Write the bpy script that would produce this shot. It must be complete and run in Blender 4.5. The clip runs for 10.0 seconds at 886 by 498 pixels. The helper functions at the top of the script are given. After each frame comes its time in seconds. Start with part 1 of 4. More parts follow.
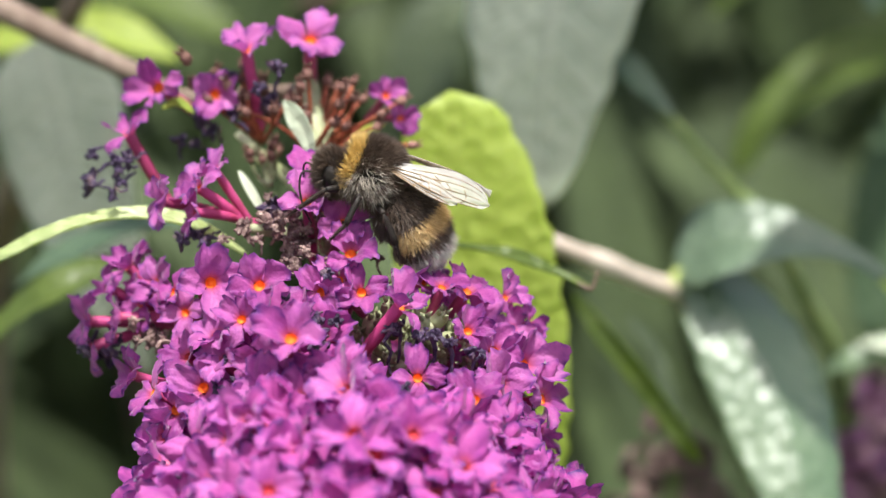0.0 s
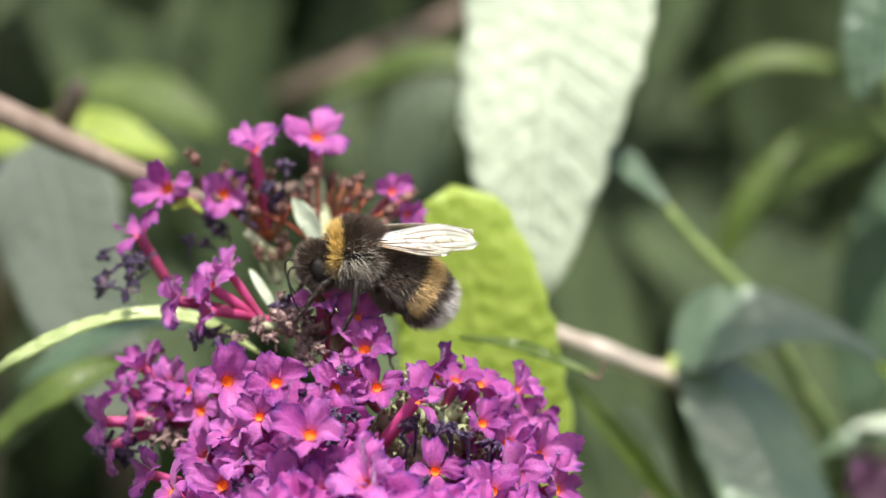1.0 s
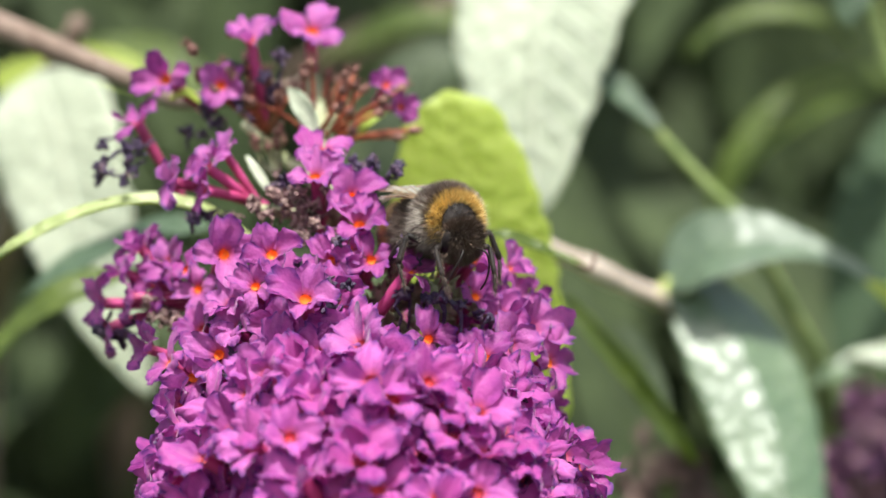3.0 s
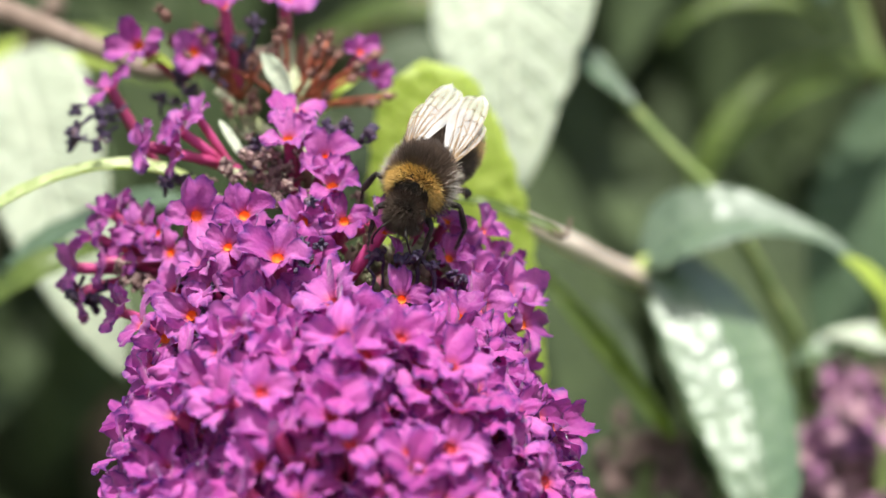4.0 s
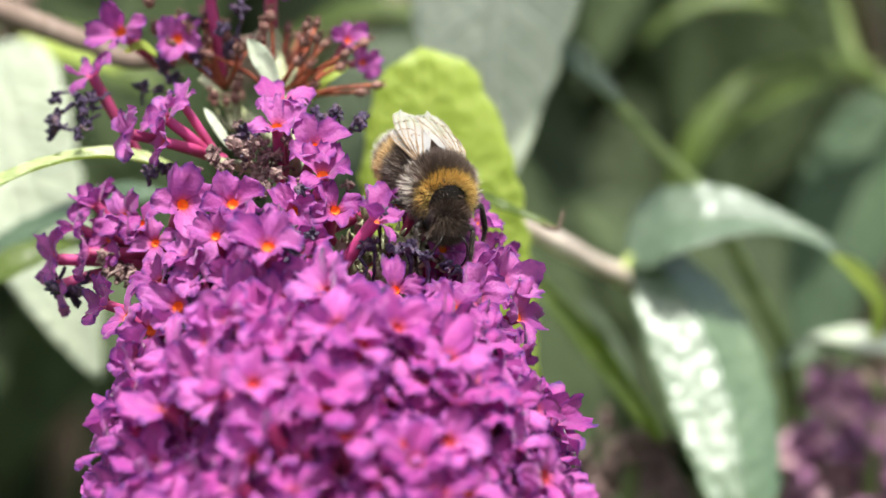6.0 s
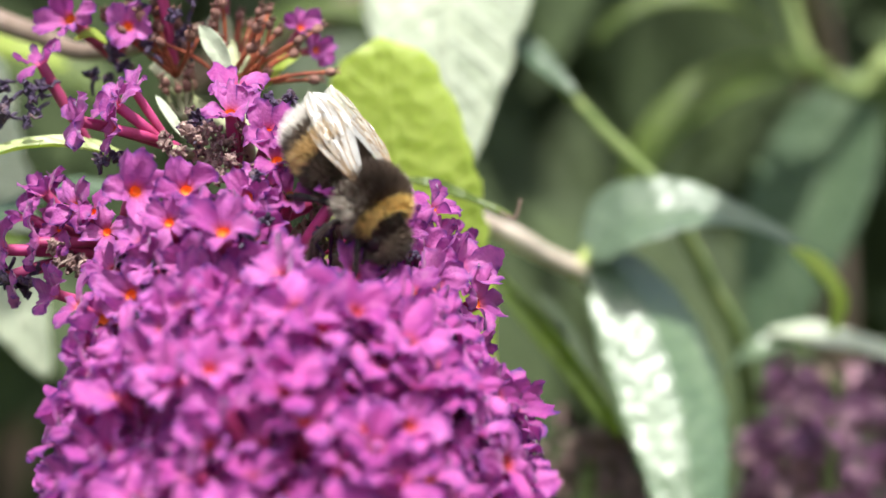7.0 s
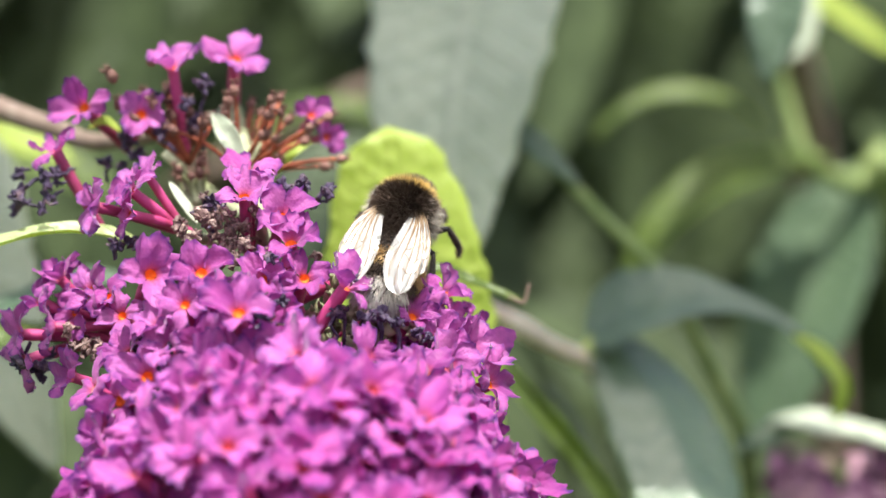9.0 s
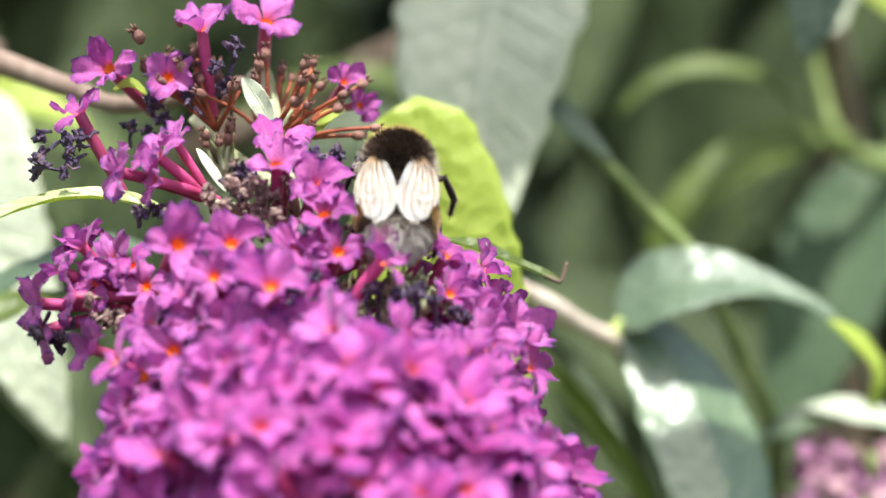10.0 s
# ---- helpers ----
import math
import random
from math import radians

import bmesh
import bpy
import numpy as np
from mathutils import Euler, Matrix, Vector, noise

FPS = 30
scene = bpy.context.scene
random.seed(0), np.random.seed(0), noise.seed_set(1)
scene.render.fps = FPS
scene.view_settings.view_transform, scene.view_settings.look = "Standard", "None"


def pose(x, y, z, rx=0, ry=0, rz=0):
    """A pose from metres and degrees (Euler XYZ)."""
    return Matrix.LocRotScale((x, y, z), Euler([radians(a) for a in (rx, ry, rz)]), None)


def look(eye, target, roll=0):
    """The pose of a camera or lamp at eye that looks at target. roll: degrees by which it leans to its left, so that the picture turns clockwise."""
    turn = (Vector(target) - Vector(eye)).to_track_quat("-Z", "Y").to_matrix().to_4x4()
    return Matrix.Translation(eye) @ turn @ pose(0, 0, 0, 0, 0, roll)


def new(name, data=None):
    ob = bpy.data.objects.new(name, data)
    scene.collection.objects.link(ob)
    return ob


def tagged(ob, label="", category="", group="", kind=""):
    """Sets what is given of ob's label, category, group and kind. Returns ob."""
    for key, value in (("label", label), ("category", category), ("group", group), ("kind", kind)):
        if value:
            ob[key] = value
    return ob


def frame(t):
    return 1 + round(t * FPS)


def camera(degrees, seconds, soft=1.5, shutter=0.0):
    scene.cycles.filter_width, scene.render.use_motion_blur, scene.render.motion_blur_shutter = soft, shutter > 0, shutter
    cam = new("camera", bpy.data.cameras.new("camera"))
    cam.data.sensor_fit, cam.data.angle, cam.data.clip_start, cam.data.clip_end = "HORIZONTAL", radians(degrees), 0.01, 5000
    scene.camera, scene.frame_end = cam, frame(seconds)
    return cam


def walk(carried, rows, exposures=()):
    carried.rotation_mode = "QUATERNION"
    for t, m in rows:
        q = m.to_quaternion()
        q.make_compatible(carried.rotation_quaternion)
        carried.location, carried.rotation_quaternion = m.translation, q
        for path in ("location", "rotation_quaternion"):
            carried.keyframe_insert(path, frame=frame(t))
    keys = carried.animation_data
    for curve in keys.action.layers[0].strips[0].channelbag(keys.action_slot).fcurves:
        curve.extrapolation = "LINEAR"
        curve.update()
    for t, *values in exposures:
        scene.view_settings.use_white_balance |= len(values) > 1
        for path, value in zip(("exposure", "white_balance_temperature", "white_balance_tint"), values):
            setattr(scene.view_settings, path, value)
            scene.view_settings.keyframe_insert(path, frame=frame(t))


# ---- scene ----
# ---- camera and its way: millimetres round a point 1.2 m above the ground ----
cam = camera(20.0, 10.0, soft=1.5)
cam.data.dof.use_dof = True
cam.data.dof.focus_distance = 0.2170
cam.data.dof.aperture_fstop = 16.0
MM = 0.001
HEIGHT = 1.2


def mm(p):
    return Vector((p[0] * MM, p[1] * MM, HEIGHT + p[2] * MM))


def held(t, x, y, z, pitch, yaw, roll):
    return t, pose(x * MM, y * MM, HEIGHT + z * MM, 90 + pitch, 0, yaw) @ pose(0, 0, 0, 0, 0, roll)


walk(cam, [held(*row) for row in (
    (0.0, 11.25, -215.28, 22.84, -4.35, 3.03, 1.31),
    (0.5, 3.83, -215.16, 25.75, -4.09, 1.60, 0.82),
    (1.0, 5.59, -218.28, 23.82, -2.41, 1.83, 0.21),
    (1.5, 2.82, -218.03, 21.93, -2.11, 1.83, 0.42),
    (2.0, 2.02, -217.46, 18.22, -1.78, 1.84, 0.38),
    (2.5, 4.43, -219.62, 12.72, -1.68, 1.96, 0.43),
    (3.0, 6.56, -222.37, 4.07, -0.16, 1.88, 0.01),
    (4.5, 7.99, -220.70, -3.07, 0.83, 1.60, -0.11),
    (5.0, 7.19, -219.34, -3.88, 1.17, 1.87, 0.17),
    (6.5, 2.06, -213.98, -7.03, 1.37, -0.56, -0.26),
    (7.0, 1.88, -212.12, -9.27, 1.93, -1.04, -0.53),
    (7.5, -1.49, -209.98, -12.29, 3.04, -1.93, -0.85),
    (8.0, -0.01, -210.59, -13.20, 4.11, -0.50, -0.56),
    (8.5, 0.62, -215.09, -15.04, 5.21, -0.61, -0.68),
    (9.0, -0.89, -214.36, -12.49, 4.62, -1.51, -0.88),
    (9.5, -3.89, -207.52, -8.20, 3.06, -2.10, 0.09),
    (10.0, -5.40, -205.41, -11.48, 3.97, -1.91, 0.34),
)], exposures=[(0.0, 0.68, 6350, 8), (3.2, 0.65, 6350, 8), (5.0, 0.74, 6350, 8), (7.0, 0.78, 6350, 8), (8.5, 0.98, 6350, 8), (10.0, 1.0, 6350, 8)])

# ---- light: clear summer day, the sun high behind the camera ----
SUN = Vector((0.06, -0.45, 0.87)).normalized()
world = bpy.data.worlds.new("sky")
scene.world = world
world.use_nodes = True
wn = world.node_tree.nodes
sky = wn.new("ShaderNodeTexSky")
sky.sky_type = "NISHITA"
sky.sun_disc = False
sky.air_density = 0.8
sky.dust_density = 4.0
sky.sun_elevation = math.asin(SUN.z)
sky.sun_rotation = math.atan2(SUN.x, SUN.y)
wn["Background"].inputs["Strength"].default_value = 0.15
world.node_tree.links.new(sky.outputs[0], wn["Background"].inputs["Color"])
sun_data = bpy.data.lights.new("sun", "SUN")
sun_data.energy = 4.2
sun_data.angle = radians(0.53)
sun_data.color = (1.0, 0.975, 0.92)
sun = new("sun", sun_data)
sun.matrix_basis = look(mm((0, 0, 900)) + SUN, mm((0, 0, 900)))


# ---- materials ----
def nodes_of(name):
    m = bpy.data.materials.new(name)
    m.use_nodes = True
    nt = m.node_tree
    return m, nt, nt.nodes["Principled BSDF"], nt.nodes["Material Output"]


def tex(nt, kind="ShaderNodeTexNoise", scale=100.0, detail=4.0, coords="Object", stretch=None):
    co = nt.nodes.new("ShaderNodeTexCoord")
    n = nt.nodes.new(kind)
    n.inputs["Scale"].default_value = scale
    if kind == "ShaderNodeTexNoise":
        n.inputs["Detail"].default_value = detail
    src = co.outputs[coords]
    if stretch:
        mp = nt.nodes.new("ShaderNodeMapping")
        mp.inputs["Scale"].default_value = stretch
        nt.links.new(src, mp.inputs["Vector"])
        src = mp.outputs[0]
    nt.links.new(src, n.inputs["Vector"])
    return n


def ramp(nt, source, stops):
    r = nt.nodes.new("ShaderNodeValToRGB")
    el = r.color_ramp.elements
    while len(el) < len(stops):
        el.new(0.5)
    for e, (p, c) in zip(el, stops):
        e.position, e.color = p, (*c, 1)
    nt.links.new(source, r.inputs[0])
    return r


def mixed(nt, fac, a, b, mode="MIX"):
    m = nt.nodes.new("ShaderNodeMix")
    m.data_type, m.blend_type = "RGBA", mode
    for sock, v in ((m.inputs[0], fac), (m.inputs[6], a), (m.inputs[7], b)):
        if isinstance(v, bpy.types.NodeSocket):
            nt.links.new(v, sock)
        elif isinstance(v, tuple):
            sock.default_value = (*v, 1)
        else:
            sock.default_value = v
    return m.outputs[2]


def bump(nt, bsdf, source, strength, distance):
    b = nt.nodes.new("ShaderNodeBump")
    b.inputs["Strength"].default_value = strength
    b.inputs["Distance"].default_value = distance
    nt.links.new(source, b.inputs["Height"])
    for s in bsdf if isinstance(bsdf, (list, tuple)) else [bsdf]:
        nt.links.new(b.outputs[0], s.inputs["Normal"])
    return b


def thin(nt, bsdf, out, colour, share):
    """Light that passes through a thin blade or petal."""
    tr = nt.nodes.new("ShaderNodeBsdfTranslucent")
    mx = nt.nodes.new("ShaderNodeMixShader")
    mx.inputs[0].default_value = share
    if isinstance(colour, tuple):
        tr.inputs[0].default_value = (*colour, 1)
    else:
        nt.links.new(colour, tr.inputs[0])
    nt.links.new(bsdf.outputs[0], mx.inputs[1])
    nt.links.new(tr.outputs[0], mx.inputs[2])
    nt.links.new(mx.outputs[0], out.inputs["Surface"])
    return tr


def piece_random(nt):
    return nt.nodes.new("ShaderNodeObjectInfo").outputs["Random"]


def petal_material(name, tones):
    m, nt, b, out = nodes_of(name)
    isl = nt.nodes.new("ShaderNodeNewGeometry")
    rnd = mixed(nt, 0.35, piece_random(nt), isl.outputs["Random Per Island"])
    tone = ramp(nt, rnd, tones)
    blot = ramp(nt, tex(nt, scale=620, detail=6).outputs[0], [(0.30, (0.62, 0.48, 0.78)), (0.50, (0.90, 0.85, 0.95)), (0.68, (1, 1, 1))])
    col = mixed(nt, 0.8, tone.outputs[0], blot.outputs[0], "MULTIPLY")
    rim = nt.nodes.new("ShaderNodeAttribute")
    rim.attribute_name = "rim"
    edge = nt.nodes.new("ShaderNodeMath")
    edge.operation = "MULTIPLY"
    nt.links.new(rim.outputs["Fac"], edge.inputs[0])
    fleck = ramp(nt, tex(nt, scale=900, detail=3).outputs[0], [(0.34, (0, 0, 0)), (0.58, (1, 1, 1))])
    nt.links.new(fleck.outputs[0], edge.inputs[1])
    col = mixed(nt, edge.outputs[0], col, (0.10, 0.025, 0.20))
    hn = nt.nodes.new("ShaderNodeAttribute")
    hn.attribute_name = "heart"
    col = mixed(nt, hn.outputs["Fac"], col, (0.66, 0.10, 0.16))
    nt.links.new(col, b.inputs["Base Color"])
    b.inputs["Roughness"].default_value = 0.52
    b.inputs["Specular IOR Level"].default_value = 0.32
    b.inputs["Sheen Weight"].default_value = 0.35
    b.inputs["Sheen Roughness"].default_value = 0.4
    tr = thin(nt, b, out, mixed(nt, 1.0, col, (1.0, 0.80, 1.0), "MULTIPLY"), 0.42)
    grain = tex(nt, "ShaderNodeTexVoronoi", scale=3200)
    crease = tex(nt, scale=700, detail=4)
    h = mixed(nt, 0.55, grain.outputs["Distance"], crease.outputs[0])
    bump(nt, [b, tr], h, 0.32, 0.0003)
    return m


def tinted(name, stops, scale=300, rough=0.6, spec=0.35, relief=0.3, depth=0.0003, share=0.0, through_colour=None, by_piece=0.0, stretch=None):
    m, nt, b, out = nodes_of(name)
    n = tex(nt, scale=scale, detail=6, stretch=stretch)
    r = ramp(nt, n.outputs[0], stops)
    col = r.outputs[0]
    if by_piece:
        shade = ramp(nt, piece_random(nt), [(0.0, (1 - by_piece,) * 3), (1.0, (1, 1, 1))])
        col = mixed(nt, 1.0, col, shade.outputs[0], "MULTIPLY")
    nt.links.new(col, b.inputs["Base Color"])
    b.inputs["Roughness"].default_value = rough
    b.inputs["Specular IOR Level"].default_value = spec
    users = [b]
    if share:
        users.append(thin(nt, b, out, through_colour or col, share))
    bump(nt, users, tex(nt, scale=scale * 3.1, detail=5, stretch=stretch).outputs[0], relief, depth)
    return m


def blade_material(name, dark, light, vein, rough, spec, share, through_colour, vein_share=0.35, coat=0.0):
    """A leaf's surface: mottled, with a paler midrib and side veins laid out along the blade's own length and width."""
    m, nt, b, out = nodes_of(name)
    uv = nt.nodes.new("ShaderNodeUVMap")
    uv.uv_map = "blade"
    sep = nt.nodes.new("ShaderNodeSeparateXYZ")
    nt.links.new(uv.outputs[0], sep.inputs[0])

    def op(kind, a, c=None):
        n = nt.nodes.new("ShaderNodeMath")
        n.operation = kind
        for k, v in enumerate((a, c)):
            if v is None:
                continue
            if isinstance(v, (int, float)):
                n.inputs[k].default_value = v
            else:
                nt.links.new(v, n.inputs[k])
        return n.outputs[0]

    across = op("ABSOLUTE", sep.outputs[1])
    slant = op("SUBTRACT", sep.outputs[0], op("MULTIPLY", across, 0.10))
    wob = tex(nt, scale=60, detail=2)
    slant = op("ADD", slant, op("MULTIPLY", wob.outputs[0], 0.02))
    saw = op("PINGPONG", op("MULTIPLY", slant, 16.0), 0.5)
    side = ramp(nt, saw, [(0.0, (1, 1, 1)), (0.10, (0, 0, 0))])
    mid = ramp(nt, across, [(0.03, (1, 1, 1)), (0.09, (0, 0, 0))])
    lines = op("MAXIMUM", op("MULTIPLY", side.outputs[0], 0.6), mid.outputs[0])
    mott = ramp(nt, tex(nt, scale=130, detail=6).outputs[0], [(0.30, dark), (0.70, light)])
    fine = ramp(nt, tex(nt, scale=1500, detail=3).outputs[0], [(0.25, (0.80, 0.80, 0.80)), (0.7, (1.0, 1.0, 1.0))])
    col = mixed(nt, 1.0, mott.outputs[0], fine.outputs[0], "MULTIPLY")
    col = mixed(nt, op("MULTIPLY", lines, vein_share), col, vein)
    nt.links.new(col, b.inputs["Base Color"])
    b.inputs["Roughness"].default_value = rough
    b.inputs["Specular IOR Level"].default_value = spec
    b.inputs["Coat Weight"].default_value = coat
    b.inputs["Coat Roughness"].default_value = 0.45
    tr = thin(nt, b, out, through_colour, share)
    pucker = tex(nt, "ShaderNodeTexVoronoi", scale=520)
    h = op("ADD", op("MULTIPLY", lines, -2.3 * vein_share), op("MULTIPLY", pucker.outputs["Distance"], 0.7))
    bump(nt, [b, tr], h, 0.6, 0.0009)
    return m


petal = petal_material("petal", [(0.08, (0.33, 0.054, 0.25)), (0.38, (0.49, 0.104, 0.365)), (0.70, (0.63, 0.185, 0.49)), (0.95, (0.46, 0.073, 0.325))])
petal_young = petal_material("petal_young", [(0.08, (0.38, 0.054, 0.265)), (0.38, (0.55, 0.098, 0.39)), (0.70, (0.68, 0.175, 0.52)), (0.95, (0.52, 0.068, 0.34))])
tube_red = tinted("floret_tube_red", [(0.3, (0.36, 0.035, 0.10)), (0.7, (0.58, 0.075, 0.25))], 500, 0.5, 0.4, 0.25, by_piece=0.35)
orange = tinted("floret_throat_orange", [(0.3, (0.75, 0.10, 0.015)), (0.7, (0.92, 0.24, 0.03))], 900, 0.6, 0.3, 0.2, by_piece=0.25)
crimson = tinted("floret_throat_crimson", [(0.3, (0.36, 0.03, 0.05)), (0.7, (0.58, 0.06, 0.07))], 900, 0.6, 0.3, 0.2, by_piece=0.3)
withered = tinted("withered_petal", [(0.30, (0.022, 0.016, 0.034)), (0.55, (0.075, 0.045, 0.10)), (0.80, (0.24, 0.14, 0.10))], 600, 0.5, 0.4, 0.7, by_piece=0.4)
withered_brown = tinted("withered_brown", [(0.28, (0.08, 0.045, 0.05)), (0.48, (0.24, 0.145, 0.13)), (0.70, (0.50, 0.37, 0.31))], 800, 0.6, 0.35, 0.7, by_piece=0.4)
bud_brown = tinted("spent_calyx_brown", [(0.30, (0.13, 0.055, 0.045)), (0.65, (0.36, 0.19, 0.15))], 700, 0.75, 0.25, 0.6, by_piece=0.4)
stalk_red = tinted("stalk_red", [(0.3, (0.26, 0.05, 0.03)), (0.7, (0.42, 0.12, 0.05))], 500, 0.6, 0.35, 0.3, by_piece=0.3)
axis_green = tinted("spike_axis_felt", [(0.3, (0.20, 0.22, 0.09)), (0.7, (0.50, 0.52, 0.34))], 400, 0.7, 0.3, 0.4)
stem_bark = tinted("twig_bark", [(0.30, (0.13, 0.085, 0.06)), (0.55, (0.23, 0.165, 0.125)), (0.8, (0.36, 0.30, 0.24))], 260, 0.6, 0.35, 0.5, stretch=(1, 1, 0.25))
stem_pale = tinted("young_shoot", [(0.3, (0.52, 0.40, 0.32)), (0.7, (0.80, 0.68, 0.57))], 260, 0.55, 0.4, 0.4)
stem_green = tinted("green_shoot", [(0.3, (0.13, 0.19, 0.05)), (0.7, (0.28, 0.34, 0.12))], 260, 0.55, 0.4, 0.4)
joint_lime = tinted("joint_lime", [(0.3, (0.30, 0.38, 0.07)), (0.7, (0.52, 0.58, 0.20))], 300, 0.5, 0.4, 0.3)
leaf_top = blade_material("leaf_upper_green", (0.055, 0.076, 0.042), (0.095, 0.122, 0.066), (0.15, 0.18, 0.11), 0.5, 0.3, 0.10, (0.16, 0.26, 0.05))
leaf_felt = blade_material("leaf_underside_felt", (0.46, 0.512, 0.366), (0.597, 0.648, 0.474), (0.655, 0.692, 0.52), 0.5, 0.5, 0.16, (0.24, 0.36, 0.08))
leaf_lime = blade_material("leaf_young_lime", (0.41, 0.50, 0.085), (0.52, 0.62, 0.125), (0.58, 0.66, 0.19), 0.45, 0.5, 0.48, (0.64, 0.78, 0.13), 0.07)
leaf_pale = blade_material("leaf_pale_lime", (0.46, 0.54, 0.20), (0.60, 0.67, 0.32), (0.66, 0.70, 0.42), 0.45, 0.6, 0.35, (0.55, 0.70, 0.14), 0.25)
leaf_olive = blade_material("leaf_olive", (0.078, 0.115, 0.024), (0.135, 0.185, 0.038), (0.23, 0.28, 0.085), 0.45, 0.4, 0.32, (0.34, 0.46, 0.05))
leaf_sheen = blade_material("leaf_glossy_green", (0.095, 0.16, 0.068), (0.155, 0.225, 0.108), (0.075, 0.13, 0.055), 0.40, 1.0, 0.12, (0.20, 0.34, 0.06), 0.12, coat=0.7)
leaf_arch = blade_material("leaf_arching_green", (0.09, 0.14, 0.075), (0.145, 0.205, 0.115), (0.085, 0.13, 0.07), 0.42, 0.8, 0.12, (0.20, 0.34, 0.06), 0.3, coat=0.4)
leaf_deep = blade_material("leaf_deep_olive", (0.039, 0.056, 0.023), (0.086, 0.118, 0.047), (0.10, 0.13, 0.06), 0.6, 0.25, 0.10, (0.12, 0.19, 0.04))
leaf_mid = blade_material("leaf_mid_green", (0.068, 0.112, 0.058), (0.105, 0.160, 0.082), (0.18, 0.23, 0.14), 0.55, 0.28, 0.15, (0.18, 0.30, 0.06))
leaf_grey = blade_material("leaf_grey_green", (0.075, 0.125, 0.065), (0.12, 0.18, 0.10), (0.19, 0.25, 0.16), 0.42, 0.75, 0.15, (0.20, 0.34, 0.06))
fur_black = tinted("fur_black", [(0.3, (0.045, 0.030, 0.022)), (0.7, (0.145, 0.098, 0.070))], 300, 0.45, 0.5, 0.0)
fur_yellow = tinted("fur_yellow", [(0.3, (0.62, 0.41, 0.11)), (0.7, (0.85, 0.64, 0.25))], 300, 0.5, 0.4, 0.0)
fur_tawny = tinted("fur_tawny", [(0.3, (0.48, 0.30, 0.11)), (0.7, (0.72, 0.52, 0.26))], 300, 0.5, 0.4, 0.0)
fur_white = tinted("fur_white", [(0.3, (0.55, 0.50, 0.44)), (0.7, (0.82, 0.78, 0.72))], 300, 0.5, 0.4, 0.0)
fur_grey = tinted("fur_grey_brown", [(0.3, (0.075, 0.055, 0.040)), (0.7, (0.20, 0.15, 0.11))], 300, 0.5, 0.4, 0.0)
fur_pale = tinted("fur_pale_grey", [(0.3, (0.30, 0.25, 0.20)), (0.7, (0.62, 0.56, 0.47))], 300, 0.5, 0.4, 0.0)
chitin = tinted("chitin_black", [(0.3, (0.012, 0.010, 0.009)), (0.7, (0.034, 0.026, 0.021))], 500, 0.55, 0.3, 0.3)
chitin_brown = tinted("chitin_brown", [(0.3, (0.045, 0.022, 0.012)), (0.7, (0.12, 0.06, 0.03))], 500, 0.35, 0.55, 0.2)


def wing_material():
    m, nt, b, out = nodes_of("wing_membrane")
    n = tex(nt, scale=500, detail=4)
    r = ramp(nt, n.outputs[0], [(0.3, (0.66, 0.64, 0.60)), (0.7, (0.87, 0.86, 0.84))])
    nt.links.new(r.outputs[0], b.inputs["Base Color"])
    b.inputs["Roughness"].default_value = 0.27
    b.inputs["Specular IOR Level"].default_value = 1.0
    b.inputs["IOR"].default_value = 1.7
    b.inputs["Coat Weight"].default_value = 1.0
    b.inputs["Coat Roughness"].default_value = 0.34
    clear = nt.nodes.new("ShaderNodeBsdfTransparent")
    clear.inputs[0].default_value = (0.94, 0.92, 0.87, 1)
    tr = nt.nodes.new("ShaderNodeBsdfTranslucent")
    tr.inputs[0].default_value = (0.84, 0.80, 0.72, 1)
    film_mix = nt.nodes.new("ShaderNodeMixShader")
    film_mix.inputs[0].default_value = 0.22
    nt.links.new(b.outputs[0], film_mix.inputs[1])
    nt.links.new(tr.outputs[0], film_mix.inputs[2])
    mx = nt.nodes.new("ShaderNodeMixShader")
    mx.inputs[0].default_value = 0.66
    nt.links.new(film_mix.outputs[0], mx.inputs[1])
    nt.links.new(clear.outputs[0], mx.inputs[2])
    nt.links.new(mx.outputs[0], out.inputs["Surface"])
    bump(nt, [b], tex(nt, scale=900, detail=3, stretch=(0.3, 1, 1)).outputs[0], 0.5, 0.0003)
    return m


wing_film = wing_material()
vein_tan = tinted("wing_vein", [(0.3, (0.12, 0.07, 0.035)), (0.7, (0.30, 0.20, 0.10))], 500, 0.4, 0.5, 0.1)


# ---- builders ----
def part(name, bm, material, parent, label="", smooth=True):
    """Links a bmesh (or a mesh) as one mesh object under a thing or a part."""
    if isinstance(bm, bpy.types.Mesh):
        me = bm
    else:
        me = bpy.data.meshes.new(name)
        bm.to_mesh(me)
        bm.free()
        for m in material if isinstance(material, (list, tuple)) else [material]:
            me.materials.append(m)
        if smooth:
            me.shade_smooth()
    ob = new(name, me)
    ob.parent = parent
    if label:
        tagged(ob, label)
    return ob


def curve_points(pts, n):
    """A smooth line (Catmull-Rom) through a few points."""
    p = [Vector(q) for q in pts]
    if len(p) == 2:
        return [p[0].lerp(p[1], i / (n - 1)) for i in range(n)]
    p = [2 * p[0] - p[1]] + p + [2 * p[-1] - p[-2]]
    out, k = [], len(p) - 3
    for i in range(n):
        u = i / (n - 1) * k
        j = min(int(u), k - 1)
        u -= j
        a, b, c, d = p[j:j + 4]
        out.append(0.5 * (2 * b + (c - a) * u + (2 * a - 5 * b + 4 * c - d) * u * u + (3 * b - a - 3 * c + d) * u ** 3))
    return out


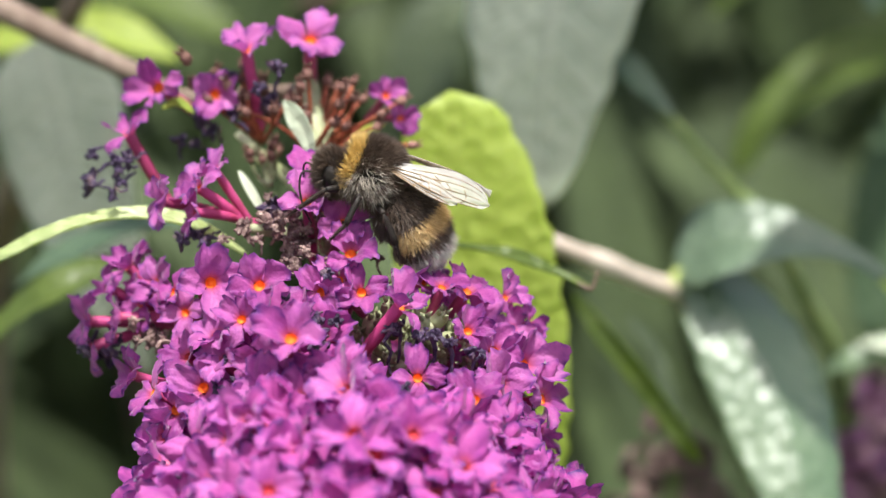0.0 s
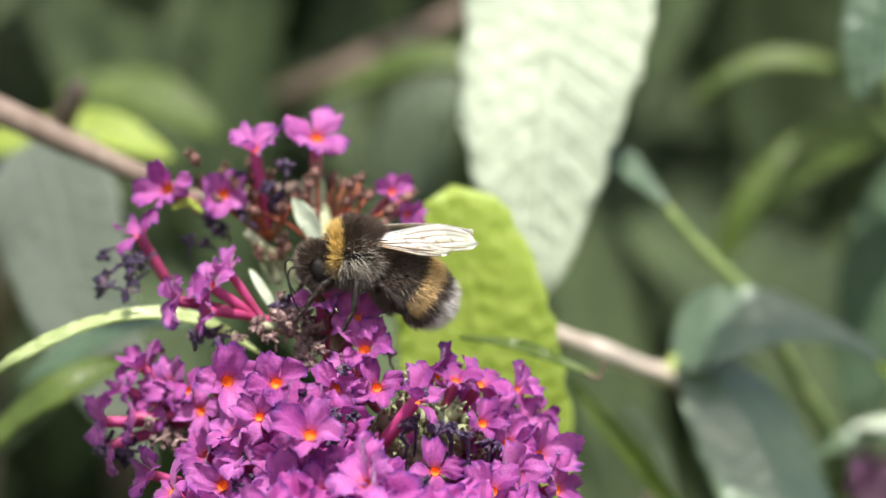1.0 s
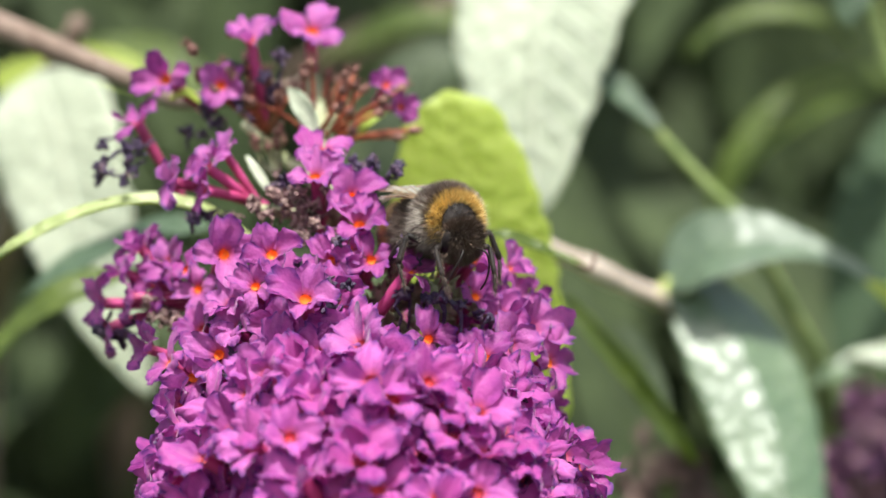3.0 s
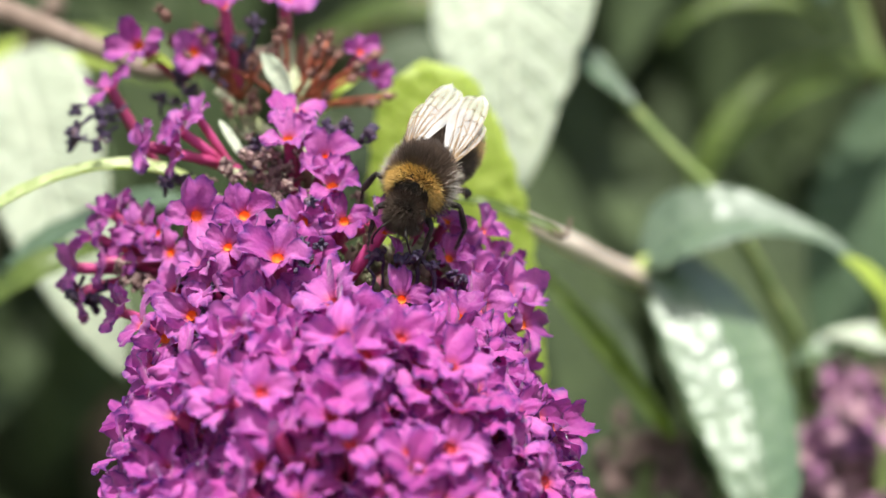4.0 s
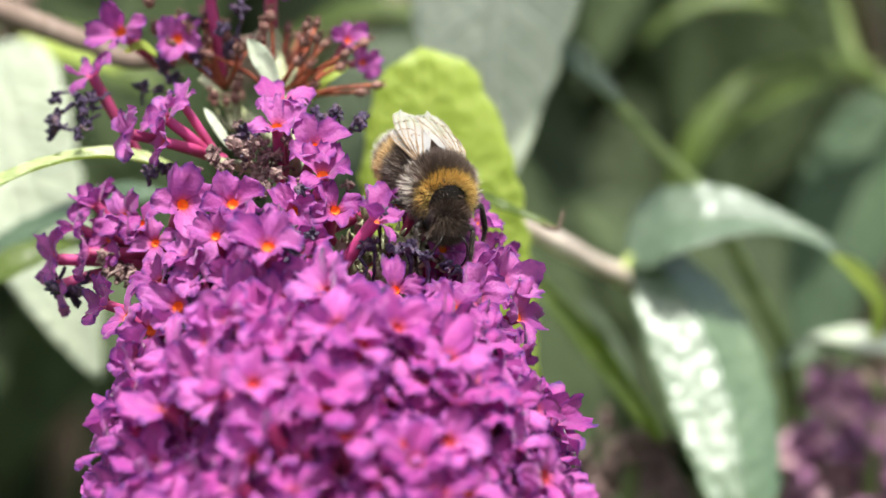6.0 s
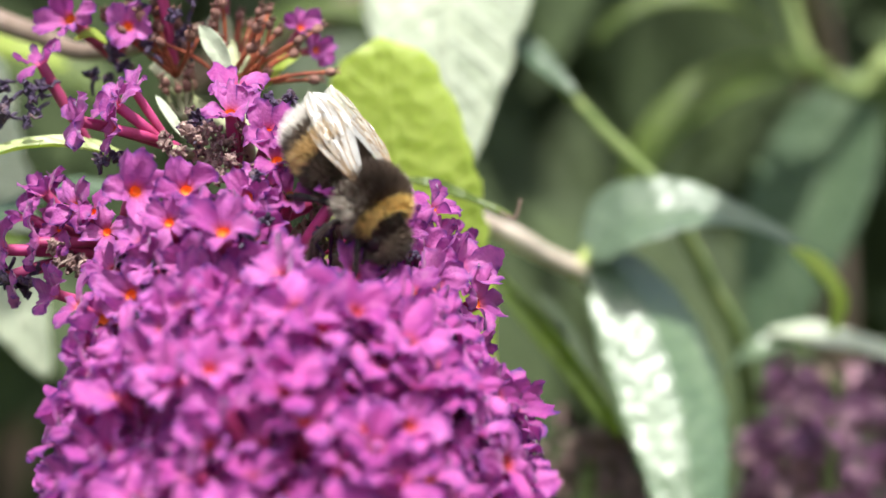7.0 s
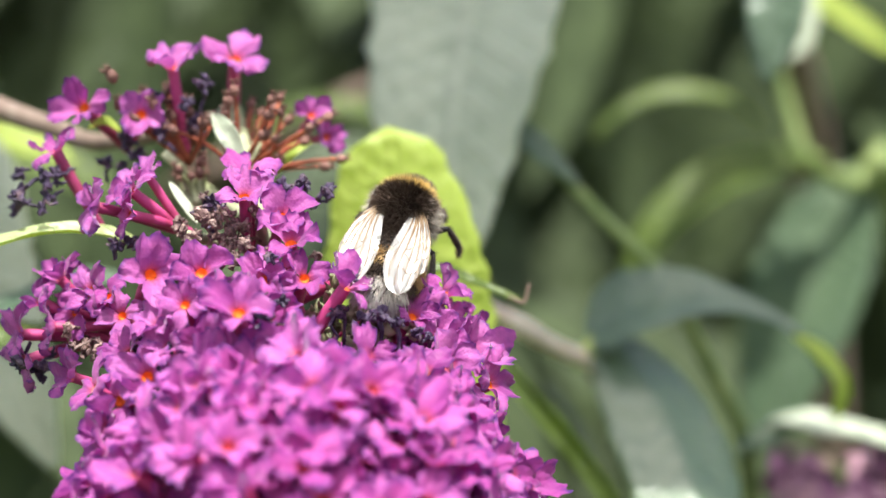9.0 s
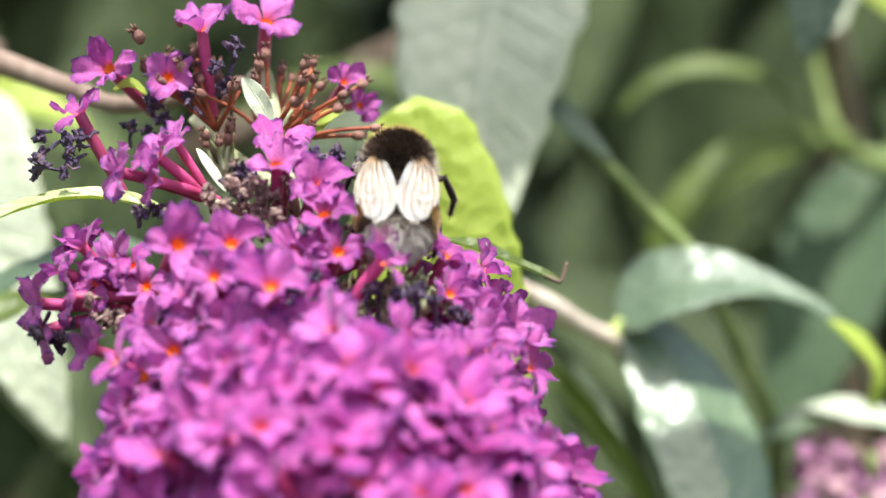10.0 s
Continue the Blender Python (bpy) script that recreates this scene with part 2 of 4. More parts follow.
def add_tube(bm, pts, radii, sides=8, rough=0.0, cap=True):
    """A tapering tube along points, with a slightly uneven skin."""
    n = len(pts)
    prev = None
    rings = []
    for i, p in enumerate(pts):
        tan = (pts[min(i + 1, n - 1)] - pts[max(i - 1, 0)]).normalized()
        if prev is None:
            prev = tan.orthogonal().normalized()
        side = (prev - tan * prev.dot(tan)).normalized()
        prev = side
        up = tan.cross(side)
        r = radii[i] if isinstance(radii, (list, tuple)) else radii
        ring = []
        for k in range(sides):
            a = 2 * math.pi * k / sides
            rr = r * (1 + rough * random.uniform(-1, 1))
            ring.append(bm.verts.new(p + rr * (math.cos(a) * side + math.sin(a) * up)))
        rings.append(ring)
    for a, b in zip(rings, rings[1:]):
        for k in range(sides):
            bm.faces.new((a[k], a[(k + 1) % sides], b[(k + 1) % sides], b[k]))
    if cap:
        bm.faces.new(rings[0][::-1])
        bm.faces.new(rings[-1])
    return rings


def stem_mesh(pts, r0, r1, n=24, sides=10, knots=0.0):
    bm = bmesh.new()
    line = curve_points([mm(p) for p in pts], n)
    radii = []
    for i in range(n):
        u = i / (n - 1)
        radii.append((r0 + (r1 - r0) * u) * MM * (1 + knots * (0.5 + 0.5 * math.cos(u * 9.0 + r0)) ** 6))
    add_tube(bm, line, radii, sides, 0.05)
    return bm


def leaf_bmesh(bm, pts, width, face, fold=0.25, wave=0.5, cup=0.0, blunt=0.8, n=26, m=8, thick=0.16, seed=0, shape=1.0, ripple=0.10):
    """A lance-shaped blade along points: an upper and a lower skin with a rim, folded along its midrib, wavy at its edges."""
    rng = random.Random(seed)
    line = curve_points(pts, n)
    face = Vector(face).normalized()
    uvl = bm.loops.layers.uv.get("blade") or bm.loops.layers.uv.new("blade")
    top, low, info = [], [], {}
    ph = rng.uniform(0, 6)
    prev = None
    for i, p in enumerate(line):
        u = i / (n - 1)
        tan = (line[min(i + 1, n - 1)] - line[max(i - 1, 0)]).normalized()
        nor = face if prev is None else prev
        nor = (nor - tan * nor.dot(tan))
        nor = nor.normalized() if nor.length > 1e-6 else tan.orthogonal()
        nor = nor.lerp((face - tan * face.dot(tan)).normalized(), 0.5).normalized()
        prev = nor
        side = tan.cross(nor)
        w = 0.5 * width * MM * max(0.02, math.sin(math.pi * min(1, u ** shape)) ** blunt)
        rt, rl = [], []
        for j in range(-m, m + 1):
            v = j / m
            jag = 1 + (0.035 * math.sin(u * 95 + ph) + 0.03 * rng.uniform(-1, 1)) * abs(v) ** 4
            lift = fold * abs(v) * w - cup * v * v * w
            lift += wave * MM * 0.55 * abs(v) ** 2 * math.sin(u * 13 + ph + (2.1 if v > 0 else 0))
            lift += ripple * MM * math.sin((u * 16 - abs(v) * 1.6) * 2 * math.pi) * min(1, abs(v) * 3) * min(1, w / (2 * MM))
            q = p + side * (v * w * jag) + nor * lift
            a = bm.verts.new(q + nor * thick * 0.5 * MM)
            b = bm.verts.new(q - nor * thick * 0.5 * MM)
            info[a] = info[b] = (u, v)
            rt.append(a)
            rl.append(b)
        top.append(rt)
        low.append(rl)
    faces = []
    for i in range(n - 1):
        for j in range(2 * m):
            faces.append((bm.faces.new((top[i][j], top[i + 1][j], top[i + 1][j + 1], top[i][j + 1])), 0))
            faces.append((bm.faces.new((low[i][j], low[i][j + 1], low[i + 1][j + 1], low[i + 1][j])), 1))
        for j in (0, 2 * m):
            q = (top[i][j], low[i][j], low[i + 1][j], top[i + 1][j])
            faces.append((bm.faces.new(q if j == 0 else q[::-1]), 0))
    for i in (0, n - 1):
        for j in range(2 * m):
            q = (top[i][j], top[i][j + 1], low[i][j + 1], low[i][j])
            faces.append((bm.faces.new(q if i == 0 else q[::-1]), 0))
    for f, k in faces:
        f.material_index = k
        for l in f.loops:
            l[uvl].uv = info[l.vert]


def leaf(name, parent, pts, width, face, upper, under, label="", **kw):
    bm = bmesh.new()
    leaf_bmesh(bm, [mm(p) for p in pts], width, face, **kw)
    return part(name, bm, [upper, under], parent, label)


def thing(name, label, category, at=(0, 0, 0), group="", kind=""):
    ob = new(name)
    ob.empty_display_size = 0.01
    return tagged(ob, label, category, group, kind)


# ---- the ground under the shrub ----
def ground_sheet():
    bm = bmesh.new()
    steps = [-400, -60, -12, -4, -2, -1, -0.5, 0, 0.5, 1, 2, 4, 12, 60, 400]
    grid = [[bm.verts.new((x, y, 0.03 * noise.noise(Vector((x, y, 0))) if abs(x) < 50 and abs(y) < 50 else 0)) for x in steps] for y in steps]
    for i in range(len(steps) - 1):
        for j in range(len(steps) - 1):
            bm.faces.new((grid[i][j], grid[i][j + 1], grid[i + 1][j + 1], grid[i + 1][j]))
    me = bpy.data.meshes.new("ground")
    bm.to_mesh(me)
    bm.free()
    me.materials.append(tinted("soil_and_moss", [(0.3, (0.05, 0.045, 0.025)), (0.55, (0.06, 0.085, 0.03)), (0.75, (0.09, 0.13, 0.04))], 8, 0.9, 0.2, 0.8, 0.02))
    tagged(new("ground", me), "dark mossy garden soil under the shrub", "ground", kind="structure")


ground_sheet()


# ---- the shrub's branches and leaves behind the flower ----
def branch(label, cane, group="shrub branches", thick=5.0, bark=None):
    """An Empty at a cane's foot; its parts are the cane and what grows on it."""
    b = thing("shrub_branch", label, "branch", group=group)
    bm = stem_mesh(cane, thick, thick * 0.24, 30, 8, 0.2)
    part("cane", bm, bark or stem_bark, b, "woody cane rising from the ground")
    return b


GROUND = -1200

near_branch = branch("pinkish-brown buddleia shoot with grey-green leaves hanging from its joint",
                     [(60, 240, GROUND), (50, 200, -600), (45, 120, -140), (36, 78, -30), (25.6, 70, -4.8), (22.8, 66, -2.4)])
part("shoot", stem_mesh([(24.5, 67, -3.2), (22.2, 66, -2.4), (18.3, 62, -0.9), (14.4, 57, 1), (10.1, 52, 2.9), (5.9, 48, 4.9)], 1.05, 0.95, 24, 10, 0.25), stem_pale, near_branch, "pale pinkish-brown young shoot")
part("joint", stem_mesh([(20.9, 65.5, -2.6), (22.2, 65.8, -1.8), (23.1, 66, -0.2)], 1.2, 0.7, 10, 8), joint_lime, near_branch, "swollen lime-green leaf joint")
drooping_leaf = leaf("leaf", near_branch, [(22.5, 66, -0.6), (26.4, 65, -2.5), (30.2, 62, -8.5), (32.8, 58.5, -16.4), (34.2, 55, -25.3), (34.6, 53, -35.2)], 12.6, (0.20, -0.86, 0.48), leaf_sheen, leaf_felt, "grey-green drooping leaf with sunlit sheen", fold=-0.26, wave=0.4, seed=3, blunt=0.62, ripple=0.035)
leaf("leaf", near_branch, [(22.3, 66, -0.8), (25.4, 64.5, 1.6), (28.4, 63, 3.2), (33.8, 62, 4.0), (38.5, 61.5, 3.2), (43.9, 61, 0.8), (47.4, 61, -3.2), (48.9, 62, -9.3)], 11.0, (0.0, -0.70, 0.70), leaf_arch, leaf_grey, "arching grey-green leaf with a lime tip", fold=0.22, wave=0.4, seed=5, blunt=2.2, shape=0.45, ripple=0.04)
leaf("leaf", near_branch, [(44.4, 60.5, -0.2), (47.6, 60, -2.8), (49.4, 60, -5.8), (49.2, 61, -9.9)], 3.6, (0.5, -0.6, 0.6), leaf_lime, leaf_lime, "lime-green curled leaf tip", fold=0.3, wave=0.2, seed=6, blunt=0.5)
leaf("leaf", near_branch, [(10.8, 52, -1.6), (14, 52, -5.5), (19, 53, -11.5), (23.1, 54, -17), (25.7, 56, -20.7)], 2.3, (-0.5, -0.6, 0.5), leaf_olive, leaf_lime, "narrow lime-edged leaf hanging below the shoot", fold=0.5, wave=0.4, seed=7, blunt=0.5)
leaf("leaf", near_branch, [(17.1, 60, -5), (19.7, 60, -8.6), (22, 60, -14.8), (24.4, 60, -19.8)], 2.4, (0.6, -0.6, 0.4), leaf_top, leaf_lime, "narrow dark green leaf", fold=0.4, wave=0.4, seed=8, blunt=0.6)
leaf("leaf", near_branch, [(-0.6, 23, 5.2), (3.9, 20.5, 4.6), (7.1, 21.2, 3.7), (10.3, 21.5, 2.4), (12.9, 21.5, 1.4)], 1.5, (0.1, -0.62, 0.75), leaf_olive, leaf_lime, "narrow grey-green leaf with a lime edge and a dry hooked tip", fold=0.55, wave=0.25, seed=9, blunt=0.7, shape=0.8)
part("dry_tip", stem_mesh([(11.4, 21.5, 1.9), (12.7, 21.5, 1.4), (13.1, 21.5, 1.9), (13.4, 21.5, 3.2)], 0.26, 0.14, 12, 6), stem_bark, near_branch, "brown hooked dry tip")

lime_branch = branch("lime-green young buddleia leaf glowing in the sun",
                     [(10, 250, GROUND), (12, 210, -500), (14, 120, -120), (14, 66, -50), (8.0, 41, -22)])
lime_leaf = leaf("leaf", lime_branch, [(6.6, 40, -24), (3.8, 38, -12), (1.7, 36, -1), (0.2, 34.8, 9), (-1.6, 34, 19.6)], 16.8, (-0.15, -0.62, 0.80), leaf_lime, leaf_lime, "broad smooth lime-green leaf", fold=0.10, wave=0.4, cup=0.1, seed=11, blunt=0.36, ripple=0.02)

hanging_branch = branch("buddleia cane with a long pale felted leaf hanging from it",
                        [(80, 330, GROUND), (80, 280, -400), (70, 180, -20), (50, 110, 50), (34, 78, 62), (27, 70, 62)])
leaf("leaf", hanging_branch, [(15.0, 74, 62), (12.6, 71, 50), (9.8, 68, 37.6), (7.6, 65, 23.5), (7.4, 64, 6.0)], 22.5, (-0.15, -0.70, 0.60), leaf_felt, leaf_felt, "long pale grey-green felted leaf hanging tip down", fold=0.16, wave=0.6, seed=13, blunt=0.62, shape=0.85, ripple=0.045)
leaf("leaf", hanging_branch, [(12.8, 67, 26.6), (14.9, 66, 23.6), (18.1, 65, 20.3), (21.8, 64, 16.7)], 3.4, (0.1, -0.7, 0.7), leaf_grey, leaf_olive, "short pale leaf at the top of a green shoot", fold=0.4, wave=0.3, seed=14, blunt=0.6)
part("shoot", stem_mesh([(19, 66, 19.5), (22, 65, 16.2), (26.3, 65, 11.5), (31.6, 66, 6.4)], 0.55, 0.8, 20, 8), stem_green, hanging_branch, "olive-green shoot")
part("side_shoot", stem_mesh([(29.6, 67, 8.5), (34.5, 72, 1.8), (38.7, 78, -5.1), (42.4, 84, -11.7), (46.6, 100, -28.4)], 0.7, 1.2), stem_green, hanging_branch, "grey-green side shoot")

left_branch = branch("buddleia cane with long grey-green leaves in dappled light",
                     [(-90, 330, GROUND), (-85, 260, -400), (-75, 150, -60), (-58, 95, 10), (-46, 72, 30)])
leaf("leaf", left_branch, [(-51.5, 74, 24.3), (-49.1, 72, 18.4), (-46.1, 70, 7.9), (-41.3, 69, -4.5), (-37, 69, -14.3)], 15.5, (-0.2, -0.75, 0.55), leaf_felt, leaf_felt, "long pale felted leaf hanging down", fold=0.12, wave=0.4, seed=17, blunt=0.8, shape=0.6, ripple=0.05)
leaf("leaf", left_branch, [(-53.6, 42, -12.9), (-48.1, 41, -6.7), (-42.6, 40, -2.6), (-37.2, 42, 0.1), (-33.1, 46, 0.4)], 5.0, (-0.2, -0.55, 0.8), leaf_olive, leaf_grey, "olive-green arching leaf", fold=0.4, wave=0.4, seed=18, blunt=0.5)
leaf("leaf", left_branch, [(-48.6, 48, -2.7), (-42.2, 46, 1.1), (-33.5, 44, 4.8), (-26.1, 42, 5.8)], 5.0, (-0.1, -0.5, 0.85), leaf_grey, leaf_felt, "grey-green leaf tucked behind the flower", fold=0.3, wave=0.5, seed=19, blunt=0.6)
leaf("leaf", left_branch, [(-63.4, 84, 22.0), (-53.3, 81, 24.0), (-44.1, 79, 24.6), (-35.9, 79, 21.7)], 6.6, (0.0, -0.6, 0.75), leaf_lime, leaf_olive, "lime-green leaf behind the stem", fold=0.35, wave=0.5, seed=20, blunt=0.55)

leaf("leaf", left_branch, [(-56.2, 54, 46.2), (-55.6, 52, 32.7), (-55.4, 50, 18.1), (-55.6, 48, 7.9), (-56.6, 48, -2.4)], 7.6, (0.3, -0.8, 0.4), leaf_mid, leaf_grey, "dull green leaf hanging tip down", fold=0.25, wave=0.4, seed=61, blunt=0.6)

right_branch = branch("blurred buddleia branches with arching leaves deeper in the shrub",
                      [(130, 420, GROUND), (125, 360, -400), (90, 200, -60), (70.8, 130, 20.5), (64.6, 125, 22.8), (57.6, 120, 25.3), (55.1, 120, 31.8), (52.7, 120, 42.4)], thick=2.6, bark=stem_green)
leaf("leaf", right_branch, [(60.3, 122, 25.9), (54.4, 119, 25.3), (45.1, 117, 22.2), (36.7, 116, 15.8), (31.9, 118, 7.9)], 9.0, (-0.2, -0.6, 0.75), leaf_olive, leaf_lime, "olive arching leaf", fold=0.4, wave=0.5, seed=22, blunt=0.6)
leaf("leaf", right_branch, [(51.7, 120, 29.6), (46.5, 120, 34), (39, 120, 34.8), (32.2, 120, 32.4), (28.5, 121, 29.2)], 4.4, (0.0, -0.5, 0.85), leaf_olive, leaf_grey, "olive arching leaf", fold=0.35, wave=0.4, seed=23, blunt=0.5)
leaf("leaf", right_branch, [(65.6, 130, 26), (61.1, 128, 15.8), (55.9, 126, 2.8), (50.9, 126, -13.9)], 17.0, (-0.3, -0.7, 0.5), leaf_mid, leaf_mid, "broad dull grey-green leaf", fold=0.2, wave=0.5, seed=24, blunt=0.6)
leaf("leaf", right_branch, [(50.4, 110, 57.9), (52.4, 108, 47), (52.8, 107, 40.9), (52, 107, 37.2)], 8.0, (-0.1, -0.8, 0.5), leaf_felt, leaf_grey, "grey-green leaf hanging tip down", fold=0.25, wave=0.4, seed=25, blunt=0.7)
leaf("leaf", right_branch, [(56.5, 135, 55.2), (61.8, 134, 50.2), (67.3, 134, 45.7), (75.6, 136, 41.5)], 6.0, (0.1, -0.6, 0.7), leaf_lime, leaf_olive, "lime-green leaf", fold=0.3, wave=0.4, seed=26, blunt=0.6)
leaf("leaf", right_branch, [(46.1, 70, 49.3), (45.6, 68, 41.5), (44.6, 67, 34.5), (43.4, 67, 28.7)], 7.0, (-0.3, -0.8, 0.4), leaf_grey, leaf_felt, "grey-green leaf hanging tip down", fold=0.25, wave=0.4, seed=27, blunt=0.6)

upper_branch = branch("brown cane and olive leaves blurred deep in the shrub",
                      [(-40, 420, GROUND), (-60, 360, -300), (-70, 250, -20), (-62, 260, 18.7), (-28.9, 200, 33.1), (-15.3, 190, 39.3), (3.1, 185, 48.6)])
leaf("leaf", upper_branch, [(-24, 140, 30.5), (-17.4, 138, 32.1), (-9.3, 136, 35.3), (-0.6, 136, 34.5), (3.4, 138, 32.2)], 6.5, (0.0, -0.5, 0.8), leaf_olive, leaf_olive, "olive-green leaf", fold=0.35, wave=0.5, seed=30, blunt=0.6)
leaf("leaf", upper_branch, [(-63.1, 150, 30.6), (-54.5, 148, 31), (-45.9, 146, 28.9), (-38.5, 146, 24.9)], 9.0, (-0.1, -0.6, 0.7), leaf_olive, leaf_grey, "olive leaf", fold=0.3, wave=0.5, seed=31, blunt=0.6)
leaf("leaf", upper_branch, [(0, 150, 31.6), (-8.2, 150, 28.3), (-11.5, 150, 17.5), (-13.2, 152, 5.8)], 12.0, (-0.1, -0.7, 0.6), leaf_top, leaf_grey, "dark green leaf", fold=0.3, wave=0.5, seed=32, blunt=0.6)

low_branch = branch("buddleia shoots with small pale leaves low in the shrub",
                    [(90, 360, GROUND), (80, 300, -500), (66, 160, -120), (54, 105, -40), (51.7, 84, -14.4)])
leaf("leaf", low_branch, [(40.1, 82, -14.3), (43.1, 80, -12), (48.4, 80, -10.1), (53.7, 80, -10.5)], 3.0, (-0.1, -0.6, 0.75), leaf_sheen, leaf_grey, "small grey-green leaf", fold=0.35, wave=0.4, seed=34, blunt=0.6)
leaf("leaf", low_branch, [(44.8, 80, -9.4), (49.6, 79, -10), (54.6, 78, -11.2), (62.4, 78, -13.3)], 4.8, (0.0, -0.5, 0.85), leaf_felt, leaf_lime, "pale sunlit leaf", fold=0.3, wave=0.4, seed=35, blunt=0.6)


def shading_leaf(over, seed):
    """An unseen leaf added high over the flower, so that its shade falls on what hangs at over."""
    c = Vector(over) + SUN * 110
    sh = thing("added_shade_leaf", "unseen leaf added above the flower to cast shade", "leaf", group="overhead leaves")
    along = Vector((1, 0, SUN.x * -1.0)) * 34
    leaf("blade", sh, [c - along, c + Vector((0, 0, 4)), c + along], 26, (0, -0.2, 1), leaf_top, leaf_felt, fold=0.15, wave=0.6, seed=seed, blunt=0.45)
    w = 1 if c.x > -30 else -1
    part("stalk", stem_mesh([c + along * 0.96 * w, c + along * 1.6 * w + Vector((0, 20, 0)), Vector((w * 190, 170, 60)), Vector((w * 230, 240, -400)), Vector((w * 240, 280, GROUND))], 0.6, 4.0, 40), stem_green, sh)
    return sh


# Added out of view as sun blockers for the hanging, left and near leaves.
over_hanging = shading_leaf((10.3, 67, 25.4), 51)
over_left = shading_leaf((-44.9, 69, 4.6), 52)
# This added one stays still and shades the spike's left cyme.
shading_leaf((-61.0, 8, -16.0), 54)
over_near = shading_leaf((33.0, 60, -4.0), 53)


def far_foliage():
    """The depth of the shrub: many overlapping leaves, too blurred to count."""
    rng = random.Random(4)
    bm = bmesh.new()
    for k in range(1300):
        deep = k >= 900
        depth = rng.uniform(600, 900) if deep else rng.uniform(190, 620)
        half = (depth + 216) * (0.30 if deep else 0.38)
        x, z = rng.uniform(-half, half), rng.uniform(-half, half)
        ang = rng.uniform(-0.9, 0.9) - 1.57
        ln = rng.uniform(100, 170) if deep else rng.uniform(60, 110)
        d = Vector((math.cos(ang), rng.uniform(-0.5, 0.5), math.sin(ang))) * ln
        p = Vector((x, depth, z))
        leaf_bmesh(bm, [mm(p), mm(p + d * 0.5 + Vector((0, 0, 6))), mm(p + d)], rng.uniform(30, 46) if deep else rng.uniform(14, 26),
                   (rng.uniform(-0.7, 0.7), -0.7, rng.uniform(0.1, 0.9)), fold=0.25, n=9, m=2, thick=0.4, seed=k, blunt=0.7)
    for k in range(1500):
        # the rest of the shrub, down to the ground and to both sides
        a, r = rng.uniform(0, 6.283), math.sqrt(rng.random())
        p = Vector((r * math.cos(a) * 620, 640 + r * math.sin(a) * 380, rng.uniform(-1000, 330)))
        if abs(p.x) < (p.y + 216) * 0.32 and abs(p.z) < (p.y + 216) * 0.30 or p.y < 240:
            continue
        d = Vector((rng.uniform(-0.7, 0.7), rng.uniform(-0.7, 0.4), -0.8)).normalized() * rng.uniform(90, 160)
        leaf_bmesh(bm, [mm(p), mm(p + d * 0.5 + Vector((0, 0, 6))), mm(p + d)], rng.uniform(22, 38),
                   (rng.uniform(-0.7, 0.7), -0.6, rng.uniform(0.2, 0.9)), fold=0.25, n=6, m=2, thick=0.4, seed=k, blunt=0.7)
    me = bpy.data.meshes.new("far_foliage")
    bm.to_mesh(me)
    bm.free()
    me.materials.append(leaf_deep)
    me.materials.append(leaf_olive)
    tagged(new("far_foliage", me), "dark green buddleia foliage deep in the shrub", "foliage", kind="stuff")


far_foliage()

# ---- the flower spike ----
spike = thing("flower_spike", "magenta-purple drooping buddleia flower spike, fading at its base", "flower")
AXIS = [(-16.5, 26, 28), (-15.5, 24, 25), (-11.3, 13, 6), (-7.6, 3, -15), (-5.6, -6.5, -30), (-3, -17, -48), (-2, -28, -66)]


def axis_at(s):
    """A point on the spike's axis, s millimetres below its base, and the axis' direction there."""
    line = [Vector(p) for p in AXIS[1:]]
    for a, b in zip(line, line[1:]):
        d = (b - a).length
        if s <= d or b == line[-1]:
            return a + (b - a) * (s / d), (b - a).normalized()
        s -= d


